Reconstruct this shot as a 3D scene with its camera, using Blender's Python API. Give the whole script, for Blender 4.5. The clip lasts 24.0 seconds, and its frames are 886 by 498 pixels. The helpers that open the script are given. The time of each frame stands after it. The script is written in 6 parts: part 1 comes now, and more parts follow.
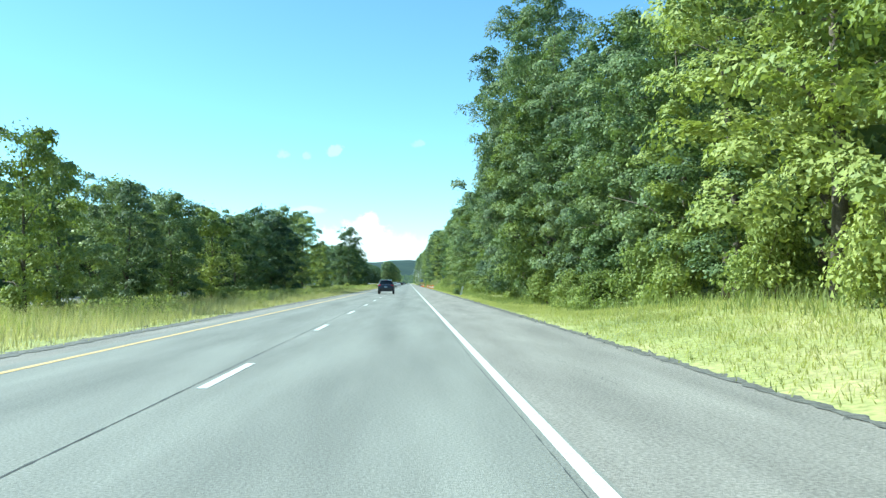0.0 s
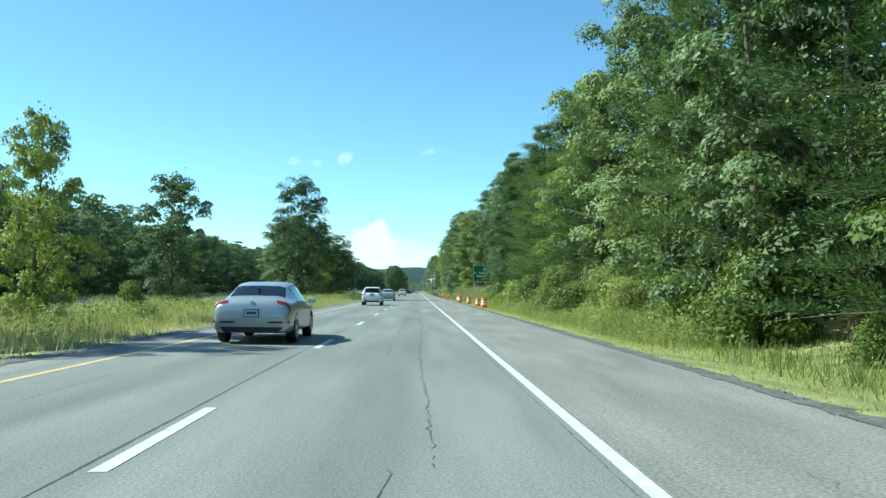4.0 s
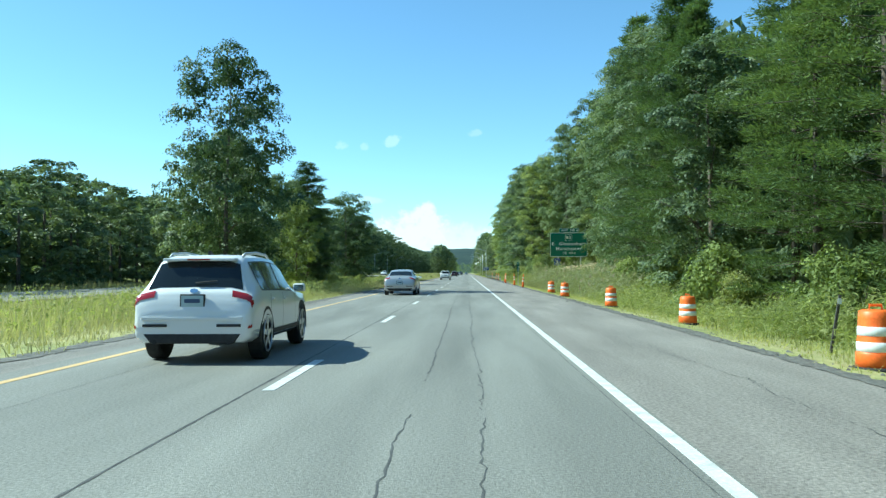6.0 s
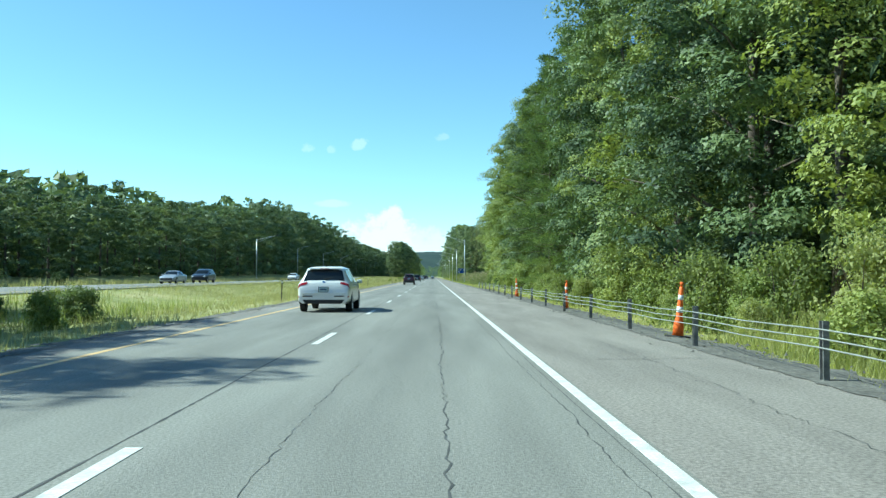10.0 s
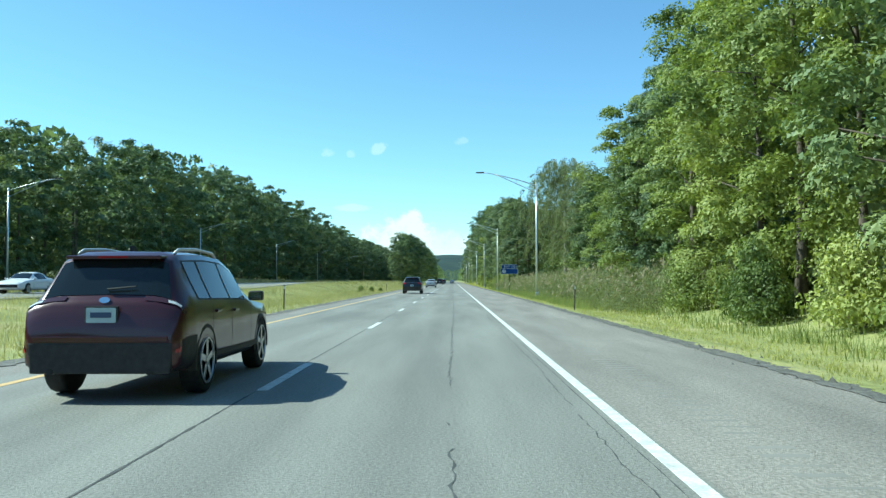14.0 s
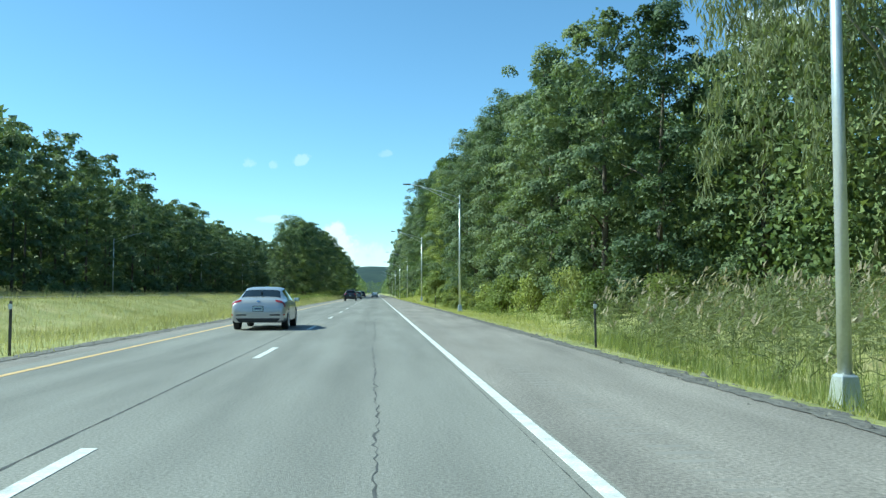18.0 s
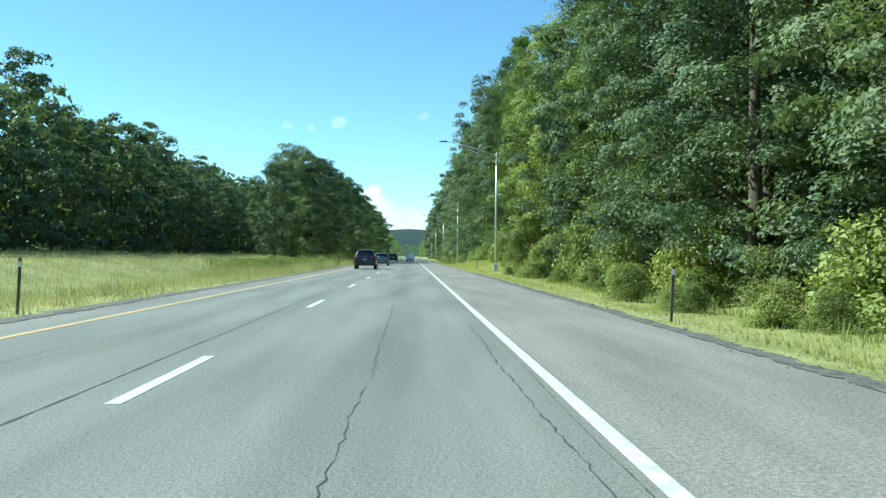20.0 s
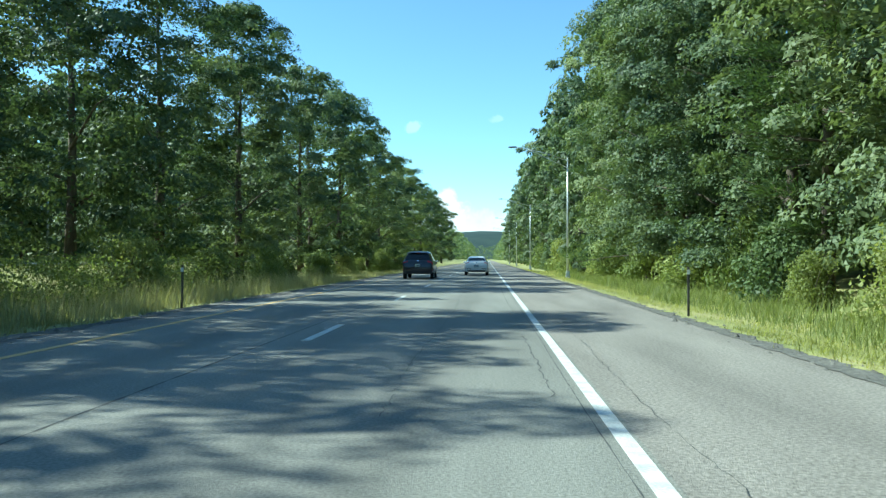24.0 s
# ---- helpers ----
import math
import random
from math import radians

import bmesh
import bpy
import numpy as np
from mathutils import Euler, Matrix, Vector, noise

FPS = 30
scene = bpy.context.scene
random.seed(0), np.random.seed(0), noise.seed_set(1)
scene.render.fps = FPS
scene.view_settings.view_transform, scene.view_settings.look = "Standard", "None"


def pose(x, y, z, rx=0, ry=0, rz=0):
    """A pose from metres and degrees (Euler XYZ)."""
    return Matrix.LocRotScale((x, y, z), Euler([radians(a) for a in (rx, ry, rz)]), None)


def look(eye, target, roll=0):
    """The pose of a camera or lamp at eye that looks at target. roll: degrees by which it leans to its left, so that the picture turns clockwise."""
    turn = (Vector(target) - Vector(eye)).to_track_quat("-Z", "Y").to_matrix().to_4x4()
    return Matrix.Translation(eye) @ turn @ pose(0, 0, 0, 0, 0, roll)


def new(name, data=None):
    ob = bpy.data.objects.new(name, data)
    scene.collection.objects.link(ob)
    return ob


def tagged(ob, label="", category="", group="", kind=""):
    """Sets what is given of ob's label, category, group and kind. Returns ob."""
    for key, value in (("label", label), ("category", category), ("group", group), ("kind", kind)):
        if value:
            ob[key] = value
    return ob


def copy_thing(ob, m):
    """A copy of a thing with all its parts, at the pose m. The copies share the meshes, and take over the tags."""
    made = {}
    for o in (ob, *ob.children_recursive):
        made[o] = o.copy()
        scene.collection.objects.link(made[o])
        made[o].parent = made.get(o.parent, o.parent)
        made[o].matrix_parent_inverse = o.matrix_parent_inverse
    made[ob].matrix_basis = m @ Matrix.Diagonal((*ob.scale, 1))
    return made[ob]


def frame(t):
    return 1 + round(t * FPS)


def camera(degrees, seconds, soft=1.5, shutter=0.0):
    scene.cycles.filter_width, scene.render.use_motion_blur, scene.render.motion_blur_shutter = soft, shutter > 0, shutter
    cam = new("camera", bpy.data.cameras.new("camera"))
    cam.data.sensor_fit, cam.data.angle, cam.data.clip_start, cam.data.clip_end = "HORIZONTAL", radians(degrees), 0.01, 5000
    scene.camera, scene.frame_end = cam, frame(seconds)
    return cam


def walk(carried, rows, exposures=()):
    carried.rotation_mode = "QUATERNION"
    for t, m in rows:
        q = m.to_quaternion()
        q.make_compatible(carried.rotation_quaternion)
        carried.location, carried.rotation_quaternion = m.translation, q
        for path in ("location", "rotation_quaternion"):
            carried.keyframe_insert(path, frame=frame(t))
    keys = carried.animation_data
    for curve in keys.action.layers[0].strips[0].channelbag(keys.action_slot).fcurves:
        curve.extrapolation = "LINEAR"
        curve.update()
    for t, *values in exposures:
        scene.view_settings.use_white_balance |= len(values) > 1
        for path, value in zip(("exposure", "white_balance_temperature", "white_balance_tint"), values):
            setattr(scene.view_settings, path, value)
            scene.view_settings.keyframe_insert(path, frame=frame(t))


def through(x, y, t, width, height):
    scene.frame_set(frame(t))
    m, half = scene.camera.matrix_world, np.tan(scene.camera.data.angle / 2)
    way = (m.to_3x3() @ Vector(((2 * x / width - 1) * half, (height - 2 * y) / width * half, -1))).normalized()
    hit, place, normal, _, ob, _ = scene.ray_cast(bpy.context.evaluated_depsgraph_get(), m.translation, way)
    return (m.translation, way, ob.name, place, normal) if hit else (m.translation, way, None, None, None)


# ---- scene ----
cam = camera(56.40, 24.0, 1.4, 0.012)
# seconds, place in metres, turn to the left, tilt, lean in degrees
ROWS = [
    (0.0, -1.19, -0.06, 1.27, -2.35, 2.35, 0.09),
    (0.5, -1.21, 13.76, 1.26, -2.37, 2.68, -0.05),
    (1.0, -1.24, 27.70, 1.26, -2.40, 2.95, -0.18),
    (1.5, -1.31, 41.95, 1.28, -2.37, 3.18, -0.41),
    (2.0, -1.39, 56.28, 1.31, -2.34, 3.34, -0.64),
    (2.5, -1.41, 70.61, 1.31, -2.40, 3.34, -0.74),
    (4.5, -1.56, 128.57, 1.25, -0.98, 2.63, -0.43),
    (5.0, -1.57, 143.07, 1.25, 0.29, 2.27, 0.07),
    (5.5, -1.56, 157.48, 1.25, 1.30, 1.90, 0.26),
    (6.0, -1.55, 171.89, 1.26, 1.64, 1.64, 0.25),
    (6.5, -1.56, 186.53, 1.26, 1.31, 1.55, 0.24),
    (7.0, -1.57, 201.16, 1.27, 0.38, 1.58, 0.23),
    (7.5, -1.55, 215.37, 1.26, -0.39, 1.80, 0.13),
    (8.0, -1.53, 229.57, 1.25, -0.80, 1.96, 0.13),
    (8.5, -1.55, 244.15, 1.25, -0.94, 1.94, 0.03),
    (9.0, -1.57, 258.71, 1.25, -0.78, 1.92, -0.06),
    (9.5, -1.55, 273.12, 1.25, -0.77, 1.85, 0.02),
    (10.0, -1.53, 287.52, 1.24, -0.69, 1.90, 0.00),
    (10.5, -1.53, 301.94, 1.24, -0.69, 1.96, 0.20),
    (12.5, -1.39, 360.21, 1.25, -0.75, 1.66, -0.53),
    (13.0, -1.38, 374.60, 1.25, -0.33, 1.72, -0.23),
    (13.5, -1.44, 388.72, 1.25, 0.23, 1.92, -0.00),
    (14.0, -1.50, 402.84, 1.26, 0.67, 2.17, 0.13),
    (14.5, -1.47, 417.26, 1.25, 1.01, 2.50, 0.33),
    (15.0, -1.44, 431.69, 1.23, 1.11, 2.76, 0.14),
    (15.5, -1.44, 445.94, 1.24, 1.18, 3.09, 0.35),
    (16.0, -1.44, 460.20, 1.25, 0.89, 3.55, 0.27),
    (16.5, -1.46, 474.76, 1.24, -0.34, 3.86, 0.49),
    (17.0, -1.47, 489.34, 1.24, -2.06, 3.94, 0.51),
    (17.5, -1.46, 503.84, 1.24, -3.68, 3.62, 0.46),
    (18.0, -1.44, 518.36, 1.23, -4.64, 3.05, -0.00),
    (18.5, -1.42, 532.86, 1.23, -4.46, 2.38, -0.50),
    (20.5, -1.33, 590.99, 1.18, -1.12, 0.05, -0.35),
    (21.0, -1.30, 605.54, 1.18, -0.09, -0.20, -0.15),
    (21.5, -1.28, 620.10, 1.21, 0.75, -0.10, -0.20),
    (22.0, -1.27, 634.66, 1.23, 1.41, 0.18, -0.36),
    (22.5, -1.12, 649.15, 1.21, 2.22, 0.60, -0.41),
    (23.0, -0.98, 663.61, 1.18, 2.84, 0.90, -0.16),
    (23.5, -0.97, 678.09, 1.21, 3.01, 0.64, -0.02),
    (24.0, -0.95, 692.53, 1.24, 3.05, 0.69, -0.07),
]
# seconds, stops, kelvin, tint
LIGHT = [(0.0, 1.18, 5650, -17), (0.4, 0.92, 5650, -17), (0.9, 0.8, 5650, -17), (13.0, 0.8, 5650, -17), (15.0, 0.71, 5650, -17), (17.5, 0.69, 5650, -17), (19.0, 0.78, 5650, -17), (21.0, 0.9, 5650, -17), (24.0, 0.98, 5650, -17)]
walk(cam, [(t, pose(x, y, z, 90 + p, r, a)) for t, x, y, z, a, p, r in ROWS], LIGHT)

# ---------------------------------------------------------------- world and sun
SUN = Vector((-0.74, 0.10, 0.68)).normalized()
world = bpy.data.worlds.new("sky")
scene.world = world
world.use_nodes = True
wn, wl = world.node_tree.nodes, world.node_tree.links
wn.clear()


def wmath(op, a, b=None, c=None):
    n = wn.new("ShaderNodeMath")
    n.operation = op
    for i, v in enumerate((a, b, c)):
        if v is None:
            continue
        if isinstance(v, (int, float)):
            n.inputs[i].default_value = v
        else:
            wl.new(v, n.inputs[i])
    return n.outputs[0]


sky = wn.new("ShaderNodeTexSky")
sky.sky_type, sky.sun_disc = "NISHITA", False
sky.sun_elevation = math.asin(SUN.z)
sky.sun_rotation = math.atan2(SUN.x, SUN.y)
sky.altitude, sky.air_density, sky.dust_density, sky.ozone_density = 1200, 1.0, 0.1, 2.0
coord = wn.new("ShaderNodeTexCoord")
sep = wn.new("ShaderNodeSeparateXYZ")
wl.new(coord.outputs["Generated"], sep.inputs[0])
azim = wmath("MULTIPLY", wmath("ARCTAN2", sep.outputs[0], sep.outputs[1]), 57.296)
elev = wmath("MULTIPLY", wmath("ARCSINE", sep.outputs[2]), 57.296)
puff = wn.new("ShaderNodeTexNoise")
puff.inputs["Scale"].default_value, puff.inputs["Detail"].default_value, puff.inputs["Roughness"].default_value = 60.0, 7.0, 0.62
wl.new(coord.outputs["Generated"], puff.inputs["Vector"])


def cloud(az, el, wide, high, edge):
    """A soft cloud in the sky, its edge broken up by noise."""
    u = wmath("POWER", wmath("ABSOLUTE", wmath("DIVIDE", wmath("SUBTRACT", azim, az), wide)), 2.0)
    v = wmath("POWER", wmath("ABSOLUTE", wmath("DIVIDE", wmath("SUBTRACT", elev, el), high)), 2.0)
    d = wmath("SUBTRACT", 1.0, wmath("ADD", u, v))
    d = wmath("ADD", d, wmath("MULTIPLY", wmath("SUBTRACT", puff.outputs[0], 0.5), edge))
    n = wn.new("ShaderNodeMapRange")
    n.interpolation_type = "SMOOTHSTEP"
    n.inputs["From Min"].default_value, n.inputs["From Max"].default_value = 0.05, 0.85
    wl.new(d, n.inputs["Value"])
    return n.outputs[0]


cover = None
for az, el, wide, high, edge, most in ((-3.6, 2.7, 3.0, 1.9, 3.2, 0.95), (-3.0, 3.6, 1.3, 1.5, 3.2, 0.95), (-1.0, 2.2, 4.6, 1.4, 2.6, 0.55), (3.0, 2.2, 5.0, 1.3, 1.8, 0.4),
                                       (-5.2, 9.15, 0.6, 0.5, 4.4, 0.3), (-8.7, 8.75, 0.55, 0.4, 4.4, 0.22), (-7.0, 8.7, 0.45, 0.3, 3.8, 0.2), (0.6, 9.6, 0.6, 0.3, 3.8, 0.18), (-7.0, 5.0, 1.5, 0.32, 2.6, 0.3),
                                       (27.0, 15.5, 3.6, 3.2, 3.4, 0.95)):
    c = wmath("MULTIPLY", cloud(az, el, wide, high, edge), most)
    cover = c if cover is None else wmath("MAXIMUM", cover, c)
mixc = wn.new("ShaderNodeMix")
mixc.data_type = "RGBA"
wl.new(cover, mixc.inputs[0])
deep = wn.new("ShaderNodeMix")
deep.data_type, deep.blend_type = "RGBA", "MULTIPLY"
deep.inputs[0].default_value = 1.0
deep.inputs[7].default_value = (0.86, 0.94, 0.99, 1)
wl.new(sky.outputs[0], deep.inputs[6])
wl.new(deep.outputs[2], mixc.inputs[6])
mixc.inputs[7].default_value = (5.6, 5.7, 6.2, 1)
bg = wn.new("ShaderNodeBackground")
bg.inputs[1].default_value = 0.122
wl.new(mixc.outputs[2], bg.inputs[0])
wo = wn.new("ShaderNodeOutputWorld")
wl.new(bg.outputs[0], wo.inputs[0])

sun = new("sun", bpy.data.lights.new("sun", "SUN"))
sun.data.energy, sun.data.angle, sun.data.color = 4.6, radians(0.53), (1.0, 0.95, 0.86)
sun.matrix_basis = look(SUN * 100, (0, 0, 0))


# ---------------------------------------------------------------- materials
def material(name, color, rough=0.7, metal=0.0, coat=0.0, spec=0.5):
    m = bpy.data.materials.new(name)
    m.use_nodes = True
    b = m.node_tree.nodes["Principled BSDF"]
    b.inputs["Base Color"].default_value = (*color, 1)
    b.inputs["Roughness"].default_value, b.inputs["Metallic"].default_value = rough, metal
    b.inputs["Coat Weight"].default_value, b.inputs["Coat Roughness"].default_value = coat, 0.05
    b.inputs["Specular IOR Level"].default_value = spec
    return m


def noisy(name, stops, scale, rough=0.85, second=None, bump=0.0, bump_scale=60.0, stretch=(1, 1, 1), spec=0.4, metal=0.0):
    """Base colour from noise at two scales, with a fine relief."""
    m = material(name, stops[0][1], rough, metal, 0, spec)
    nt = m.node_tree
    n, l = nt.nodes, nt.links
    b = n["Principled BSDF"]
    co = n.new("ShaderNodeTexCoord")
    mp = n.new("ShaderNodeMapping")
    mp.inputs["Scale"].default_value = stretch
    l.new(co.outputs["Object"], mp.inputs[0])
    t1 = n.new("ShaderNodeTexNoise")
    t1.inputs["Scale"].default_value, t1.inputs["Detail"].default_value = scale, 5
    l.new(mp.outputs[0], t1.inputs["Vector"])
    r = n.new("ShaderNodeValToRGB")
    while len(r.color_ramp.elements) < len(stops):
        r.color_ramp.elements.new(0.5)
    for e, (at, c) in zip(r.color_ramp.elements, stops):
        e.position, e.color = at, (*c, 1)
    l.new(t1.outputs[0], r.inputs[0])
    out = r.outputs[0]
    if second:
        sc2, amount = second
        t2 = n.new("ShaderNodeTexNoise")
        t2.inputs["Scale"].default_value, t2.inputs["Detail"].default_value = sc2, 3
        l.new(co.outputs["Object"], t2.inputs["Vector"])
        mr = n.new("ShaderNodeMapRange")
        mr.inputs["From Min"].default_value, mr.inputs["From Max"].default_value = 0.3, 0.7
        mr.inputs["To Min"].default_value, mr.inputs["To Max"].default_value = 1 - amount, 1 + amount
        l.new(t2.outputs[0], mr.inputs[0])
        mx = n.new("ShaderNodeVectorMath")
        mx.operation = "SCALE"
        l.new(out, mx.inputs[0])
        l.new(mr.outputs[0], mx.inputs["Scale"])
        out = mx.outputs[0]
    l.new(out, b.inputs["Base Color"])
    if bump:
        t3 = n.new("ShaderNodeTexNoise")
        t3.inputs["Scale"].default_value, t3.inputs["Detail"].default_value = bump_scale, 3
        l.new(co.outputs["Object"], t3.inputs["Vector"])
        bp = n.new("ShaderNodeBump")
        bp.inputs["Strength"].default_value, bp.inputs["Distance"].default_value = bump, 0.02
        l.new(t3.outputs[0], bp.inputs["Height"])
        l.new(bp.outputs[0], b.inputs["Normal"])
    return m


def leafy(name, dark, mid, light, through=0.22, rough=0.5, patch=0.18):
    """Leaves: colour by leaf, by plant and by patches; part of the light passes through."""
    m = bpy.data.materials.new(name)
    m.use_nodes = True
    nt = m.node_tree
    n, l = nt.nodes, nt.links
    b = n["Principled BSDF"]
    geo = n.new("ShaderNodeNewGeometry")
    info = n.new("ShaderNodeObjectInfo")
    co = n.new("ShaderNodeTexCoord")
    t = n.new("ShaderNodeTexNoise")
    t.inputs["Scale"].default_value, t.inputs["Detail"].default_value = patch, 3
    l.new(geo.outputs["Position"], t.inputs["Vector"])

    def mth(op, a, c):
        k = n.new("ShaderNodeMath")
        k.operation = op
        for i, v in enumerate((a, c)):
            if isinstance(v, (int, float)):
                k.inputs[i].default_value = v
            else:
                l.new(v, k.inputs[i])
        return k.outputs[0]

    f = mth("MULTIPLY", geo.outputs["Random Per Island"], 0.3)
    f = mth("ADD", f, mth("MULTIPLY", info.outputs["Random"], 0.42))
    f = mth("ADD", f, mth("MULTIPLY", mth("SUBTRACT", t.outputs[0], 0.38), 1.0))
    r = n.new("ShaderNodeValToRGB")
    r.color_ramp.elements.new(0.5)
    for e, (at, c) in zip(r.color_ramp.elements, ((0.05, dark), (0.45, mid), (0.95, light))):
        e.position, e.color = at, (*c, 1)
    fine = n.new("ShaderNodeTexNoise")
    fine.inputs["Scale"].default_value, fine.inputs["Detail"].default_value = 11.0, 2
    l.new(co.outputs["Object"], fine.inputs["Vector"])
    f = mth("ADD", f, mth("MULTIPLY", mth("SUBTRACT", fine.outputs[0], 0.5), 0.45))
    l.new(f, r.inputs[0])
    l.new(r.outputs[0], b.inputs["Base Color"])
    b.inputs["Roughness"].default_value, b.inputs["Specular IOR Level"].default_value = rough, 0.2
    tr = n.new("ShaderNodeBsdfTranslucent")
    hue = n.new("ShaderNodeMix")
    hue.data_type, hue.blend_type = "RGBA", "MULTIPLY"
    hue.inputs[0].default_value = 1.0
    hue.inputs[7].default_value = (1.3, 1.35, 0.7, 1)
    l.new(r.outputs[0], hue.inputs[6])
    l.new(hue.outputs[2], tr.inputs[0])
    mix = n.new("ShaderNodeMixShader")
    mix.inputs[0].default_value = through
    l.new(b.outputs[0], mix.inputs[1])
    l.new(tr.outputs[0], mix.inputs[2])
    l.new(mix.outputs[0], n["Material Output"].inputs[0])
    return m


ASPHALT = noisy("asphalt", ((0.33, (0.188, 0.184, 0.167)), (0.67, (0.264, 0.258, 0.234))), 1.1, 0.8, (38.0, 0.3), 0.4, 70.0, (1, 0.10, 1), 0.35)


def worn_lanes(m, middles, wide, tone):
    """Darkens the oil-stained middle of each lane a little."""
    nt = m.node_tree
    n, l = nt.nodes, nt.links
    b = n["Principled BSDF"]
    src = b.inputs["Base Color"].links[0].from_socket
    co = n.new("ShaderNodeTexCoord")
    sp = n.new("ShaderNodeSeparateXYZ")
    l.new(co.outputs["Object"], sp.inputs[0])
    out = src
    for x in middles:
        d = n.new("ShaderNodeMath")
        d.operation = "SUBTRACT"
        d.inputs[1].default_value = x
        l.new(sp.outputs[0], d.inputs[0])
        a = n.new("ShaderNodeMath")
        a.operation = "ABSOLUTE"
        l.new(d.outputs[0], a.inputs[0])
        mr = n.new("ShaderNodeMapRange")
        mr.interpolation_type = "SMOOTHSTEP"
        mr.inputs["From Min"].default_value, mr.inputs["From Max"].default_value = 0.05, wide
        mr.inputs["To Min"].default_value, mr.inputs["To Max"].default_value = tone, 1.0
        l.new(a.outputs[0], mr.inputs[0])
        v = n.new("ShaderNodeVectorMath")
        v.operation = "SCALE"
        l.new(out, v.inputs[0])
        l.new(mr.outputs[0], v.inputs["Scale"])
        out = v.outputs[0]
    l.new(out, b.inputs["Base Color"])


worn_lanes(ASPHALT, (-1.75, -5.4), 0.75, 0.87)
SHOULDER = noisy("shoulder_asphalt", ((0.3, (0.198, 0.182, 0.165)), (0.7, (0.298, 0.273, 0.246))), 1.1, 0.85, (30.0, 0.34), 0.5, 80.0, (1, 0.15, 1), 0.3)
SEAM = noisy("crack_filler", ((0.3, (0.055, 0.055, 0.055)), (0.7, (0.11, 0.11, 0.107))), 3.0, 0.8)
RUMBLE = noisy("worn_groove", ((0.3, (0.215, 0.204, 0.188)), (0.7, (0.285, 0.27, 0.248))), 0.8, 0.9)
PATCH = noisy("patched_asphalt", ((0.3, (0.15, 0.152, 0.148)), (0.7, (0.19, 0.192, 0.186))), 3.0, 0.85, (60.0, 0.2))
WHITE_PAINT = noisy("road_paint_white", ((0.28, (0.46, 0.46, 0.44)), (0.6, (0.70, 0.70, 0.68))), 5.0, 0.65, (40.0, 0.14))
YELLOW_PAINT = noisy("road_paint_yellow", ((0.3, (0.56, 0.38, 0.17)), (0.7, (0.74, 0.5, 0.22))), 3.0, 0.6, (60.0, 0.1))
GRAVEL = noisy("edge_gravel", ((0.3, (0.085, 0.082, 0.077)), (0.7, (0.21, 0.2, 0.18))), 14.0, 0.95, (2.0, 0.25), 0.6, 40.0)
SOIL = noisy("bare_soil", ((0.28, (0.34, 0.235, 0.13)), (0.5, (0.47, 0.335, 0.195)), (0.72, (0.55, 0.42, 0.27))), 0.7, 0.95, (11.0, 0.16), 0.45, 9.0)
TURF = noisy("turf", ((0.25, (0.19, 0.21, 0.07)), (0.5, (0.31, 0.315, 0.115)), (0.75, (0.44, 0.38, 0.19))), 0.35, 0.95, (9.0, 0.3), 0.6, 25.0)
BARK = noisy("bark", ((0.3, (0.07, 0.055, 0.042)), (0.7, (0.17, 0.14, 0.11))), 6.0, 0.95, (30.0, 0.3), 0.6, 25.0, (1, 1, 0.2))
BARK_PALE = noisy("pale_bark", ((0.3, (0.22, 0.20, 0.17)), (0.7, (0.38, 0.35, 0.31))), 5.0, 0.95, (30.0, 0.2), 0.4, 25.0, (1, 1, 0.2))
LEAF = leafy("broad_leaves", (0.045, 0.074, 0.032), (0.14, 0.19, 0.08), (0.33, 0.37, 0.155))
LEAF_LIGHT = leafy("light_leaves", (0.08, 0.115, 0.035), (0.21, 0.255, 0.075), (0.43, 0.45, 0.15), 0.28)
LEAF_DARK = leafy("dark_leaves", (0.036, 0.06, 0.034), (0.11, 0.153, 0.08), (0.27, 0.31, 0.155), 0.28)
NEEDLE = leafy("pine_needles", (0.045, 0.078, 0.032), (0.125, 0.178, 0.07), (0.27, 0.33, 0.12), 0.3)
WILLOW_LEAF = leafy("willow_leaves", (0.12, 0.14, 0.072), (0.225, 0.245, 0.13), (0.36, 0.37, 0.215), 0.36)
GRASS = leafy("green_grass", (0.2, 0.222, 0.08), (0.355, 0.36, 0.15), (0.53, 0.47, 0.235), 0.5, 0.6, 0.3)
GRASS_DRY = leafy("dry_grass", (0.13, 0.14, 0.062), (0.31, 0.3, 0.165), (0.54, 0.475, 0.31), 0.42, 0.7, 0.16)
WEED = leafy("weeds", (0.12, 0.15, 0.055), (0.24, 0.275, 0.1), (0.42, 0.42, 0.185), 0.42, 0.6, 0.3)
REED = leafy("reed_leaves", (0.12, 0.14, 0.07), (0.22, 0.24, 0.12), (0.36, 0.36, 0.21), 0.35, 0.6, 0.4)
PLUME = leafy("reed_plumes", (0.16, 0.12, 0.08), (0.30, 0.25, 0.18), (0.46, 0.41, 0.31), 0.3, 0.8, 0.5)
FAR_WOODS = leafy("far_woods", (0.02, 0.036, 0.036), (0.035, 0.056, 0.05), (0.052, 0.078, 0.062), 0.0, 0.9, 0.02)


# ---------------------------------------------------------------- building helpers
def mesh_of(name, bm, mat=None, smooth=False):
    me = bpy.data.meshes.new(name)
    bm.normal_update()
    bm.to_mesh(me)
    bm.free()
    if mat:
        me.materials.append(mat)
    if smooth:
        me.polygons.foreach_set("use_smooth", [True] * len(me.polygons))
    return me


